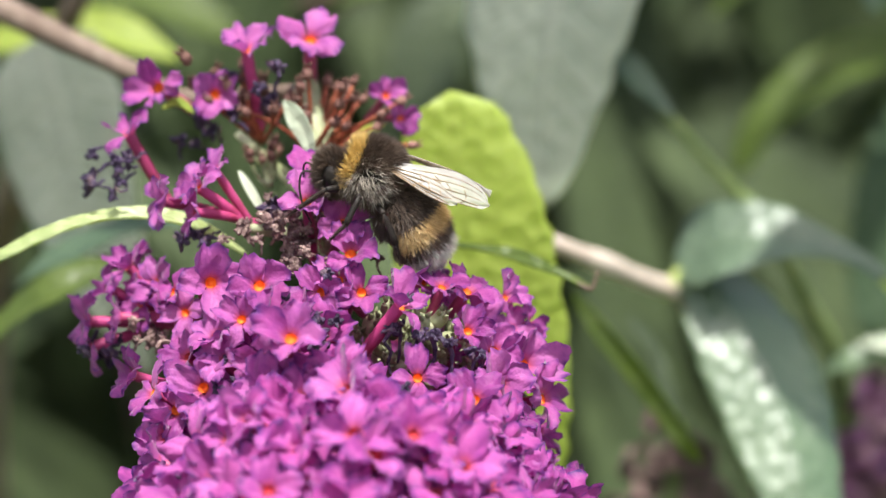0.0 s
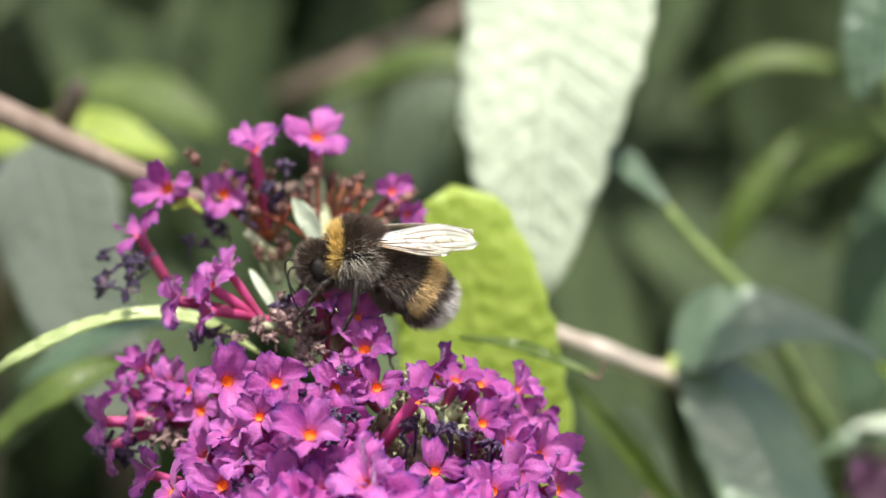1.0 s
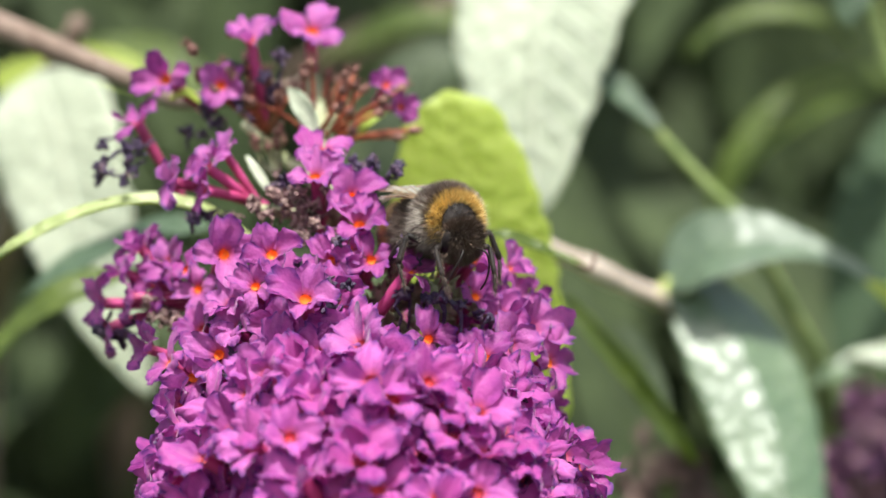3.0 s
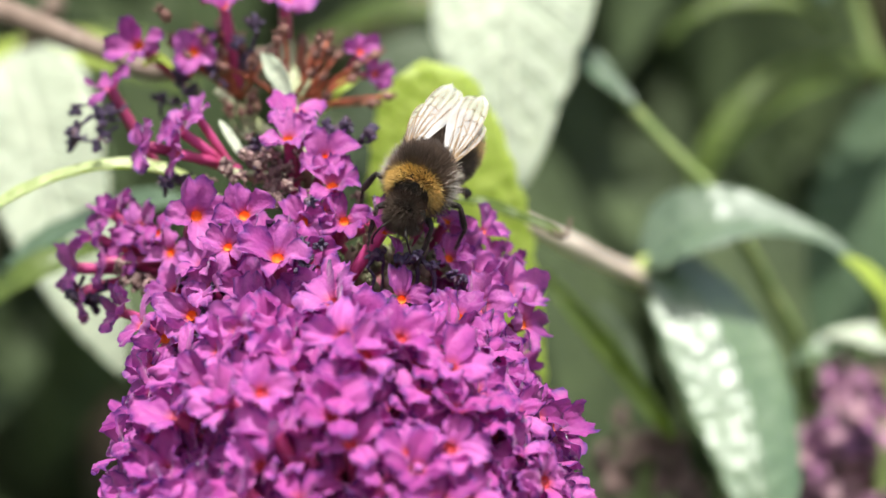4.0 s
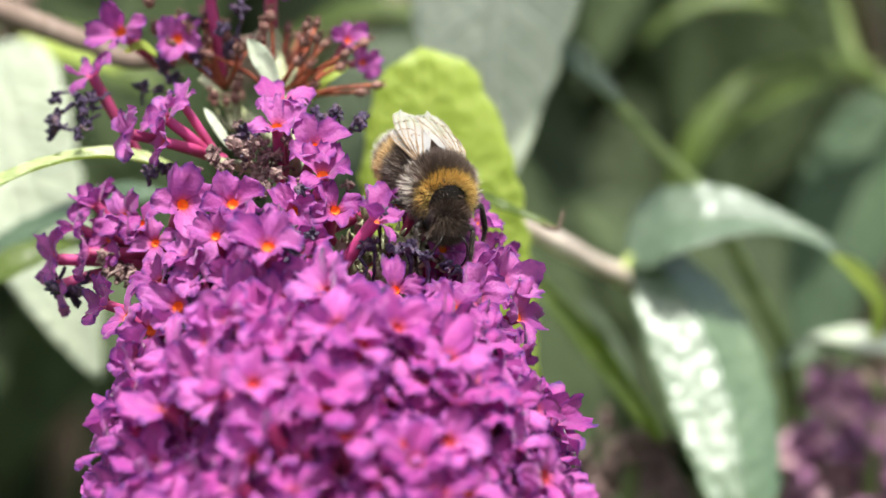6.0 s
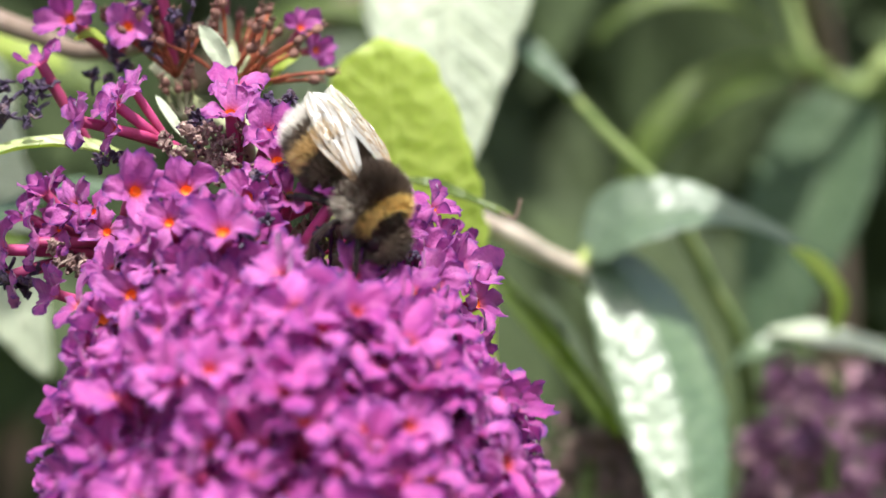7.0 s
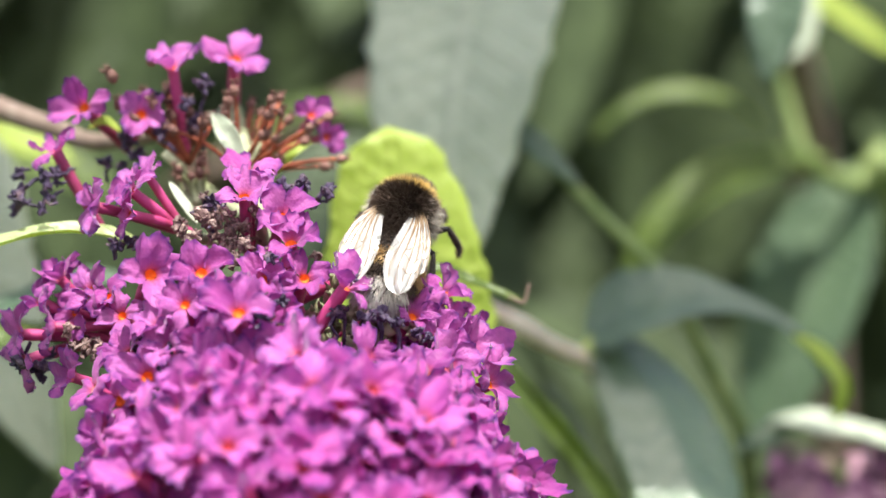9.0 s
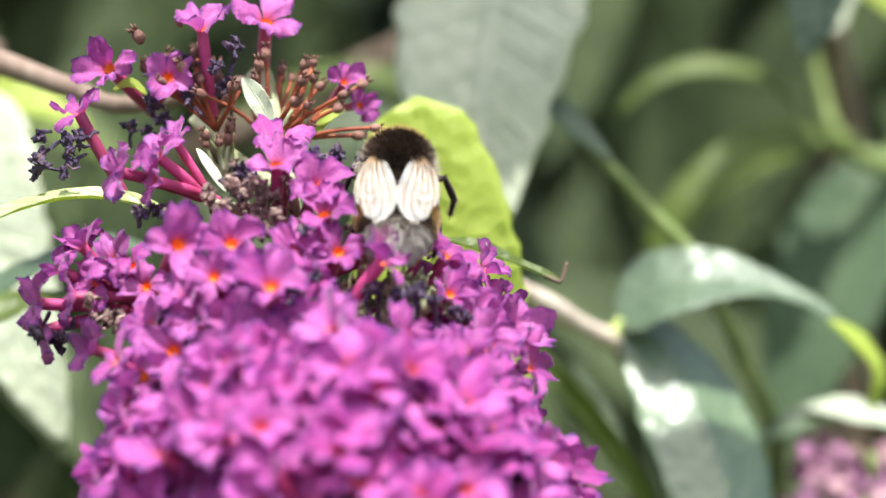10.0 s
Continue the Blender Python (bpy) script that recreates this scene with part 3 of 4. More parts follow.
def corolla_mesh(seed, surface, narrow=0.8, wide=1.15):
    """Four fan-shaped, crinkled lobes with notched ends, free of each other down to the throat; the floret looks along +Z."""
    rng = random.Random(seed)
    bm = bmesh.new()
    lay = bm.verts.layers.float.new("rim")
    heart = bm.verts.layers.float.new("heart")
    nu, nv = 9, 6
    turn = rng.uniform(0, 6)
    opening = rng.uniform(0.8, 1.2)
    for q in range(4):
        a0 = turn + q * math.pi / 2 + rng.uniform(-0.16, 0.16)
        size = rng.uniform(0.84, 1.14)
        t0 = rng.uniform(0.3, 0.85) * opening
        t1 = t0 + rng.uniform(0.5, 1.6)
        twist = rng.uniform(-0.5, 0.5)
        curve = rng.uniform(-0.4, 1.2)
        broad = rng.uniform(narrow, wide)
        ph, ph2, ph3 = rng.uniform(0, 6), rng.uniform(0, 6), rng.uniform(0, 6)
        f1, f2 = rng.uniform(7, 11), rng.uniform(3.5, 5.5)
        rows = [[] for _ in range(nu)]
        for j in range(-nv, nv + 1):
            v = j / nv
            length = 2.85 * size * (1 - 0.16 * v ** 4 - 0.17 * v * v + 0.05 * math.sin(v * f1 + ph) + 0.06 * rng.uniform(-1, 1))
            rr, z = 0.46, -0.12
            for i in range(nu):
                u = i / (nu - 1)
                th = t0 + (t1 - t0) * u
                if i:
                    rr += math.sin(th) * length / (nu - 1)
                    z += math.cos(th) * length / (nu - 1)
                fan = math.sin(math.pi * 0.5 * min(1.0, u / 0.78)) ** 1.4 * (1 - 0.14 * max(0.0, u - 0.78) / 0.22)
                hw = size * (0.42 + 0.86 * fan * broad) * (1 + 0.05 * math.sin(u * 21 + ph3 + (2 if v > 0 else 0)) + (0.07 * rng.uniform(-1, 1) if abs(j) == nv else 0))
                ruf = (0.29 * math.sin(v * f2 + u * 5 + ph2) + 0.16 * math.sin(v * f1 * 1.2 + u * 9 + ph) + 0.10 * rng.uniform(-1, 1)) * u
                lift = curve * v * v * hw * (0.35 + 0.65 * u) + ruf + twist * v * u * 0.8 - 0.20 * max(0.0, 1 - abs(v) * 3.5) * u * (1 - 0.5 * u)
                y = v * hw
                x = rr - math.cos(th) * lift
                zz = z + math.sin(th) * lift
                vert = bm.verts.new(Vector((x * math.cos(a0) - y * math.sin(a0), x * math.sin(a0) + y * math.cos(a0), zz)) * MM)
                vert[lay] = min(1.0, max(0.0, max(u, abs(v) * min(1, u * 2.5)) - 0.80) * 5.0)
                vert[heart] = max(0.0, 1 - u * 4.5) * (1 - 0.4 * abs(v))
                rows[i].append(vert)
        for a, b in zip(rows, rows[1:]):
            for j in range(2 * nv):
                bm.faces.new((a[j], b[j], b[j + 1], a[j + 1]))
    me = bpy.data.meshes.new("floret")
    bm.to_mesh(me)
    bm.free()
    me.materials.append(surface)
    me.shade_smooth()
    return me


def tube_mesh(seed):
    rng = random.Random(seed)
    bm = bmesh.new()
    bend = Vector((rng.uniform(-1, 1), rng.uniform(-1, 1), 0)) * 0.8
    pts = [Vector((0, 0, -0.06)) * MM] + [(Vector((0, 0, -z)) + bend * (z / 8.5) ** 2) * MM for z in (0.3, 1.2, 2.6, 4.5, 6.4, 8.0, 8.6)]
    add_tube(bm, pts, [r * MM for r in (0.54, 0.56, 0.56, 0.58, 0.56, 0.50, 0.46, 0.40)], 9, 0.04, cap=False)
    me = bpy.data.meshes.new("tube")
    bm.to_mesh(me)
    bm.free()
    me.materials.append(tube_red)
    me.shade_smooth()
    return me


def throat_mesh(seed, colour):
    rng = random.Random(seed)
    bm = bmesh.new()
    rings = []
    for r, z in ((0.47, -0.10), (0.44, -0.22), (0.38, -0.34), (0.26, -0.52), (0.06, -0.62)):
        rings.append([bm.verts.new(Vector((r * (1 + 0.12 * rng.uniform(-1, 1)) * math.cos(a), r * math.sin(a), z)) * MM) for a in [k * math.pi / 6 for k in range(12)]])
    for a, b in zip(rings, rings[1:]):
        for k in range(12):
            bm.faces.new((a[k], a[(k + 1) % 12], b[(k + 1) % 12], b[k]))
    bm.faces.new(rings[-1])
    me = bpy.data.meshes.new("throat")
    bm.to_mesh(me)
    bm.free()
    me.materials.append(colour)
    me.shade_smooth()
    return me


COROLLAS = [corolla_mesh(k, petal) for k in range(22)]
YOUNG = [corolla_mesh(k + 40, petal_young, 0.7, 1.1) for k in range(22)]
TUBES = [tube_mesh(k) for k in range(5)]
THROATS = [throat_mesh(k, orange) for k in range(3)]
OLD_THROATS = [throat_mesh(k, crimson) for k in range(3)]


def floret_pose(at, out, spin, size):
    q = Vector(out).normalized().to_track_quat("Z", "Y")
    return Matrix.LocRotScale(mm(at), q, (size, size, size)) @ Matrix.Rotation(spin, 4, "Z")


placed = []


def floret(at, out, spin=None, size=1.0, rng=random, tube=True, old=False, young=False):
    """One floret with its tube and throat."""
    m = floret_pose(at, out, rng.uniform(0, 6.28) if spin is None else spin, size)
    f = part("floret", rng.choice(YOUNG if young else COROLLAS), None, spike)
    f.matrix_basis = m
    if tube:
        part("tube", rng.choice(TUBES), None, f, "rose-red floret tube")
    part("throat", rng.choice(OLD_THROATS if old else THROATS), None, f, "crimson throat" if old else "orange throat")
    placed.append(Vector(at))
    return f


# Florets that stand out singly, cyme by cyme: the place of the mouth, the way it looks, the size.
key_rng = random.Random(21)


def cyme(*florets, old=0.0):
    for at, out, size in florets:
        floret(at, out, rng=key_rng, size=size, old=key_rng.random() < old)


# the topmost, half-spent cymes
cyme(((-27.6, 15.0, 19.5), (-0.35, -0.9, 0.25), 1.0), ((-22.5, 16.5, 19.0), (0.15, -0.95, 0.15), 0.9),
     ((-29.9, 13.0, 15.3), (-0.45, -0.2, 0.9), 0.95), ((-19.5, 15.5, 23.2), (-0.1, -0.5, 0.85), 0.95),
     ((-13.9, 18.0, 24.3), (0.1, -0.75, 0.6), 1.05), ((-6.9, 20.0, 19.2), (0.3, -0.8, 0.45), 0.65),
     ((-5.5, 20.0, 17.1), (0.45, -0.75, 0.0), 0.6))
# a fan of long tubes that points sideways
cyme(((-25.5, 7.0, 9.5), (-0.85, -0.45, 0.15), 0.9), ((-22.4, 6.5, 10.8), (-0.7, -0.5, 0.5), 0.85),
     ((-22.5, 6.0, 8.7), (-0.75, -0.6, 0.1), 0.8), ((-21.1, 8.0, 12.3), (-0.5, -0.3, 0.8), 0.7))
# the shaded cyme below it
cyme(((-29.0, 9.0, 3.4), (-0.6, -0.3, 0.7), 0.9), ((-26.1, 7.0, 2.2), (-0.4, -0.8, 0.4), 0.85),
     ((-30.9, 9.0, 1.4), (-0.85, -0.3, 0.4), 0.85), ((-29.3, 7.0, -1.0), (-0.97, -0.2, 0.02), 0.85),
     ((-32.3, 8.0, -1.6), (-0.9, -0.4, 0.0), 0.95), ((-32.0, 8.0, -3.9), (-0.85, -0.4, -0.3), 0.95),
     ((-24.5, 6.0, 1.5), (-0.4, -0.8, 0.4), 0.8), ((-27.7, 8.0, 0.3), (-0.7, -0.6, 0.2), 0.8),
     ((-23.2, 5.0, -0.2), (-0.3, -0.85, 0.3), 0.8), ((-28.7, 11.0, 3.1), (-0.5, -0.2, 0.8), 0.75), old=0.5)
# the open florets in the sun
cyme(((-20.2, 0.0, 3.0), (0.25, -0.92, 0.25), 1.05), ((-15.8, -1.5, 3.0), (-0.05, -0.85, 0.5), 1.05),
     ((-12.3, -7.5, -0.8), (0.0, -0.8, 0.6), 1.12), ((-14.8, -4.0, -3.0), (-0.1, -0.9, -0.2), 0.95),
     ((-8.0, -7.5, -3.7), (-0.05, -0.9, 0.4), 1.12), ((-20.3, -3.0, -5.8), (-0.2, -0.92, 0.2), 1.0),
     ((-22.6, -3.0, -7.8), (-0.3, -0.9, 0.2), 1.0), ((-25.0, -1.0, -6.6), (-0.75, -0.4, 0.5), 0.9),
     ((-27.1, 2.0, -5.6), (-0.8, -0.4, 0.3), 0.85), ((-17.1, -3.0, 0.2), (-0.2, -0.85, 0.45), 0.85),
     ((-19.3, -2.0, -1.4), (-0.35, -0.7, 0.6), 0.85))
cyme(((-14.5, -7.0, -5.4), (-0.15, -0.8, 0.55), 1.0), ((-18.6, -3.0, -3.5), (-0.3, -0.8, 0.5), 0.8),
     ((-11.0, -8.5, -5.5), (0.0, -0.8, 0.6), 1.0), ((-22.3, 1.0, -3.6), (-0.5, -0.7, 0.5), 0.8),
     ((-16.2, -7.0, -7.7), (-0.2, -0.85, 0.4), 1.05), ((-23.5, -3.0, -10.0), (-0.55, -0.75, 0.3), 1.05),
     ((-4.7, -15.3, -8.8), (0.1, -0.85, 0.5), 1.1), ((-7.2, -17.8, -12.0), (0.0, -0.9, 0.4), 1.1), old=0.3)
# the upright cyme in the middle
cyme(((-12.4, 4.0, 10.0), (0.0, -0.75, 0.65), 0.95), ((-11.9, 6.5, 12.4), (0.05, -0.5, 0.85), 1.0),
     ((-9.1, 4.0, 8.2), (0.15, -0.85, 0.5), 0.95), ((-8.3, 2.0, 5.7), (0.02, -0.75, 0.65), 1.0),
     ((-7.1, 0.0, 2.5), (0.15, -0.9, 0.35), 0.9), ((-9.2, 1.0, 3.4), (-0.15, -0.85, 0.5), 0.85),
     ((-10.6, 0.0, 2.4), (0.0, -0.95, 0.1), 0.8))
# round the gap
cyme(((-3.6, -1.5, 1.6), (0.55, -0.35, 0.75), 1.05), ((-0.3, 3.0, 2.9), (0.3, -0.5, 0.8), 0.75),
     ((1.9, 4.0, 2.5), (0.5, -0.5, 0.7), 0.9), ((-1.9, -3.0, -4.4), (0.05, -0.9, 0.3), 0.85),
     ((2.1, 2.0, -0.8), (0.3, -0.8, 0.5), 0.8))
# the sunlit flank
cyme(((2.1, 6.0, -0.4), (-0.1, -0.9, 0.4), 1.1), ((4.4, 3.0, -2.6), (0.2, -0.8, 0.55), 0.95),
     ((3.0, -4.0, -6.0), (-0.05, -0.8, 0.6), 1.05), ((5.7, 7.0, -1.3), (0.6, -0.65, 0.45), 0.85),
     ((7.0, 4.0, -3.8), (0.6, -0.7, 0.35), 1.15), ((8.7, 3.0, -6.7), (0.75, -0.6, 0.3), 1.0),
     ((5.2, 8.0, 1.6), (0.6, -0.4, 0.65), 0.9), ((5.0, 0.0, -5.0), (0.3, -0.9, 0.2), 1.0),
     ((7.3, 9.0, -0.7), (0.8, -0.4, 0.35), 0.7))

BARE = Vector((-17, 4, 6.8))
GAP = Vector((-1.6, 1, -1.9))


def hollow(p):
    """Where old florets have dropped out and left dark hollows."""
    g, b = p - GAP, p - BARE
    return (g.x / 6.8) ** 2 + (g.z / 5.0) ** 2 < 1 and g.y < 4.5 or (b.x / 4.2) ** 2 + (b.z / 2.2) ** 2 < 1 and b.y < 6


def radius_at(s):
    """How far the florets' mouths stand from the axis."""
    knots = ((28, 11.5), (34, 13.5), (41, 15.0), (44.5, 16.2), (47.5, 19.2), (52, 19.8), (60, 19.9), (70, 18.0), (84, 13.0), (95, 7.0))
    for (a, ra), (b, rb) in zip(knots, knots[1:]):
        if s <= b:
            return ra + (rb - ra) * max(0, s - a) / (b - a)
    return knots[-1][1]


def girth(s, rad):
    """The upper spike bulges to one side, the lower mound is a little flattened."""
    return 1 + 0.12 * max(0, rad.x) if s < 43 else 1 - 0.09 * max(0, rad.x) - 0.05 * max(0, -rad.x)


def dense_florets():
    rng = random.Random(8)
    rest = bmesh.new()
    s, k = 29.0, 0
    while s < 92:
        a = k * 2.39996 + rng.uniform(-0.25, 0.25)
        c, d = axis_at(s)
        e1 = d.cross(Vector((0, 0, 1))).normalized()
        e2 = d.cross(e1)
        rad = e1 * math.cos(a) + e2 * math.sin(a)
        r = radius_at(s) * rng.uniform(0.86, 1.07)
        r *= girth(s, rad)
        if s < 41:
            r *= 0.86
        p = c + rad * r
        k += 1
        s += (2.4 * 2.65 if s > 43 else 2.55 * 2.9) / (2 * math.pi * radius_at(s))
        if hollow(p) or any((p - q).length < (2.0 if s > 43 else 2.5) for q in placed):
            continue
        out = rad + Vector((0, -0.05, 0.42 if s > 46 else 0.25)) + Vector((rng.uniform(-1, 1), rng.uniform(-1, 1), rng.uniform(-1, 1))) * 0.5
        size = rng.uniform(0.9, 1.18) if s > 43 else rng.uniform(0.8, 1.05)
        if rad.y < 0.15 and s < 70 and len(placed) < 295:
            floret(p, out, rng=rng, size=size, old=s > 42 and rng.random() < 0.94, young=s > 43.5 + rng.uniform(-2, 2))
        else:
            t = bmesh.new()
            t.from_mesh(rng.choice(COROLLAS))
            t.transform(floret_pose(p, out, rng.uniform(0, 6), size))
            me = bpy.data.meshes.new("tmp")
            t.to_mesh(me)
            t.free()
            rest.from_mesh(me)
            bpy.data.meshes.remove(me)
    for k in range(420):
        s = 34 + 56 * k / 420
        c, d = axis_at(s)
        e1 = d.cross(Vector((0, 0, 1))).normalized()
        a = k * 2.39996
        rad = e1 * math.cos(a) + d.cross(e1) * math.sin(a)
        p = c + rad * radius_at(s) * (0.85 if s > 42 else 0.74)
        if hollow(p):
            continue
        t = bmesh.new()
        t.from_mesh(rng.choice(COROLLAS))
        t.transform(floret_pose(p, rad, rng.uniform(0, 6), 1.15))
        me = bpy.data.meshes.new("tmp")
        t.to_mesh(me)
        t.free()
        rest.from_mesh(me)
        bpy.data.meshes.remove(me)
    ob = part("floret_mass", rest, petal_young, spike, "florets on the far side and at the tip")
    tagged(ob, kind="stuff")


dense_florets()


def branchlet(*pts, r0=0.75, r1=0.45):
    """A short pale stalk that carries one cyme."""
    part("branchlet", stem_mesh(pts, r0, r1, 12, 8), axis_green, spike, "pale green branchlet")


branchlet((-12.2, 14.5, 9.0), (-16.5, 17.5, 12.0), (-20.5, 17.0, 15.5), r0=0.8)
branchlet((-12.5, 15.0, 10.0), (-13.2, 17.5, 13.0), (-11.8, 18.0, 16.5), r0=0.7)
branchlet((-11.5, 13.0, 7.0), (-14.5, 11.0, 6.6), (-18.0, 9.0, 7.2))
branchlet((-10.5, 10.0, 1.0), (-15.0, 9.5, -0.5), (-21.0, 8.5, -1.6))
branchlet((-11.5, 13.0, 5.0), (-11.0, 9.0, 6.5), (-11.2, 6.5, 8.0))

part("axis", stem_mesh([(-14.6, 21.5, 20.0)] + AXIS[2:], 1.2, 0.7, 40, 10, 0.15), axis_green, spike, "pale felted flower axis")
part("stem", stem_mesh([(-110, 140, -400), (-100, 95, -60), (-67, 52, 33.1), (-53.2, 46, 28.5), (-41.2, 40, 23.7), (-33.4, 36, 20.6), (-27.4, 31, 18.3), (-14.6, 21.8, 19.5)], 1.8, 0.75, 40, 10, 0.15), stem_bark, spike, "beige-brown woody flower stem")
part("stem_foot", stem_mesh([(-160, 330, GROUND), (-140, 240, -800), (-110, 140, -398)], 5.0, 2.2, 16, 8), stem_bark, spike, "woody cane")
leaf("spike_leaf", spike, [(-18.3, 14, 3.9), (-23.8, 12, 7), (-29.6, 11, 7.7), (-35.5, 11, 6.3), (-41.2, 11, 3.4), (-44.3, 11, 1.4)], 2.2, (0.0, -0.45, 0.9), leaf_pale, leaf_lime, "narrow lime-yellow arching leaf", fold=0.5, wave=0.2, seed=41, blunt=0.45)


def withered_mesh(seed, surface, stalk=5.6, shreds=7):
    """A shrivelled floret: a thin stalk with a head of curled, crumpled shreds."""
    rng = random.Random(seed)
    bm = bmesh.new()
    pts = [Vector((rng.uniform(-0.2, 0.2) * k, rng.uniform(-0.2, 0.2) * k, stalk * (k / 4 - 1))) * MM for k in range(5)]
    add_tube(bm, pts, [r * MM for r in (0.20, 0.24, 0.22, 0.28, 0.36)], 6, 0.2)
    for _ in range(shreds):
        p = pts[-1] + Vector((rng.uniform(-0.2, 0.2), rng.uniform(-0.2, 0.2), rng.uniform(-0.5, 0.1))) * MM
        d = Vector((rng.uniform(-1, 1), rng.uniform(-1, 1), rng.uniform(0.0, 1.1))).normalized()
        line, radii = [], []
        for k in range(5):
            line.append(p.copy())
            radii.append(MM * (0.16, 0.30, 0.36, 0.28, 0.10)[k] * rng.uniform(0.7, 1.3))
            p = p + d * 0.36 * MM
            d = (d + Vector((rng.uniform(-1, 1), rng.uniform(-1, 1), rng.uniform(-1, 0.8))) * 0.75).normalized()
        add_tube(bm, line, radii, 5, 0.45)
    me = bpy.data.meshes.new("withered_floret")
    bm.to_mesh(me)
    bm.free()
    me.materials.append(surface)
    return me


def bud_mesh(seed, surface):
    """A spent calyx on a thin red stalk."""
    rng = random.Random(seed)
    bm = bmesh.new()
    res = bmesh.ops.create_icosphere(bm, subdivisions=2, radius=0.62 * MM)
    for v in res["verts"]:
        n = noise.noise(v.co * 900 + Vector((seed * 7.0, 0, 0))) + 0.4 * noise.noise(v.co * 3500)
        v.co = Vector((v.co.x, v.co.y, v.co.z * 1.35)) * (1 + 0.45 * n)
    for k in range(4):
        a = k * 1.57 + 0.4
        base = Vector((math.cos(a) * 0.30, math.sin(a) * 0.30, 0.75)) * MM
        add_tube(bm, [base, base + Vector((math.cos(a) * 0.25, math.sin(a) * 0.25, 0.55)) * MM], [0.20 * MM, 0.04 * MM], 5)
    me = bpy.data.meshes.new("spent_calyx")
    bm.to_mesh(me)
    bm.free()
    me.materials.append(surface)
    me.shade_smooth()
    return me


WITHERED = [withered_mesh(k, withered, 2.6, 9) for k in range(6)]
STALKED = [withered_mesh(k + 40, withered, 5.6, 8) for k in range(6)]
BROWN = [withered_mesh(k + 20, withered_brown, 3.2, 9) for k in range(6)]
BUDS = [bud_mesh(k, bud_brown) for k in range(4)]
DRY = [bud_mesh(k + 9, axis_green) for k in range(4)]


def scatter(meshes, name, centre, count, spread, out, rng, size=(0.5, 0.85), label=""):
    for _ in range(count):
        p = Vector(centre) + Vector([rng.gauss(0, 1) * s for s in spread])
        o = Vector(out) + Vector((rng.uniform(-1, 1), rng.uniform(-1, 1), rng.uniform(-1, 1))) * 0.5
        ob = part(name, rng.choice(meshes), None, spike, label)
        ob.matrix_basis = floret_pose(p, o, rng.uniform(0, 6), rng.uniform(*size))


wrng = random.Random(77)
scatter(WITHERED, "withered_floret", (-24.6, 17, 17.1), 8, (2.0, 1.5, 1.6), (-0.4, -0.4, 0.6), wrng)
scatter(WITHERED, "withered_floret", (-18.9, 17, 19.4), 9, (1.5, 1.5, 1.8), (0, -0.4, 0.8), wrng)
scatter(BUDS, "spent_calyx", (-21.5, 17, 20.4), 10, (2.0, 1.5, 1.4), (-0.2, -0.5, 0.7), wrng, (0.7, 1.0), "brown spent calyx")
scatter(WITHERED, "withered_floret", (-31.4, 12, 11.6), 9, (1.7, 1.0, 1.4), (-0.8, -0.2, -0.2), wrng)
scatter(WITHERED, "withered_floret", (-23.4, 8, 6.4), 5, (0.9, 0.8, 0.5), (-0.6, -0.5, -0.2), wrng)
scatter(BROWN, "withered_floret", (-14.6, 5, 7.4), 30, (2.2, 1.0, 1.3), (-0.1, -0.7, 0.5), wrng, (0.4, 0.75), "shrivelled brown floret")
scatter(WITHERED, "withered_floret", (-16.0, 7, 9.6), 5, (0.8, 0.8, 1.0), (0, -0.5, 0.7), wrng)
scatter(WITHERED, "withered_floret", (-7.4, 8, 10.6), 7, (1.3, 0.8, 0.7), (0.5, -0.5, 0.5), wrng)
scatter(BROWN, "withered_floret", (-11.2, 2.5, 3.8), 12, (1.6, 0.8, 1.0), (0, -0.8, 0.3), wrng, (0.4, 0.7), "shrivelled brown floret")
scatter(BROWN, "withered_floret", (-24.8, 6.5, -3.4), 16, (2.2, 1.0, 0.8), (-0.8, -0.5, 0.0), wrng, (0.45, 0.8), "shrivelled brown floret")
scatter(WITHERED, "withered_floret", (-18.1, -3, -5.6), 6, (1.0, 0.7, 1.2), (-0.1, -0.8, 0.2), wrng)
scatter(WITHERED, "withered_floret", (-10.2, -3, -0.2), 6, (1.2, 0.8, 0.8), (0.1, -0.8, 0.3), wrng)
scatter(WITHERED, "withered_floret", (-31.0, 8, -4.8), 5, (1.2, 1.0, 0.6), (-0.6, -0.4, -0.5), wrng)
# the gap: single dark stalks with crumpled heads before pale dry calyxes
for at, lean, size in (((-4.8, -1.0, -0.6), -0.10, 0.70), ((-2.3, -1.0, -0.8), 0.0, 0.75), ((-0.6, -0.8, -0.9), 0.1, 0.75),
                       ((1.0, -1.0, -1.5), 0.05, 0.75), ((2.6, 0.2, -2.3), 0.2, 0.65), ((3.3, 0.4, -2.6), 0.3, 0.65), ((-3.6, 1.0, -0.4), 0.1, 0.6)):
    ob = part("withered_floret", wrng.choice(STALKED), None, spike)
    ob.matrix_basis = floret_pose(at, (lean, -0.15, 1.0), wrng.uniform(0, 6), size)
scatter(DRY, "dry_calyx", (-2.4, 4.0, -2.4), 44, (3.0, 1.2, 1.9), (0.1, -0.8, 0.5), wrng, (0.9, 1.5), "pale olive dry calyx")


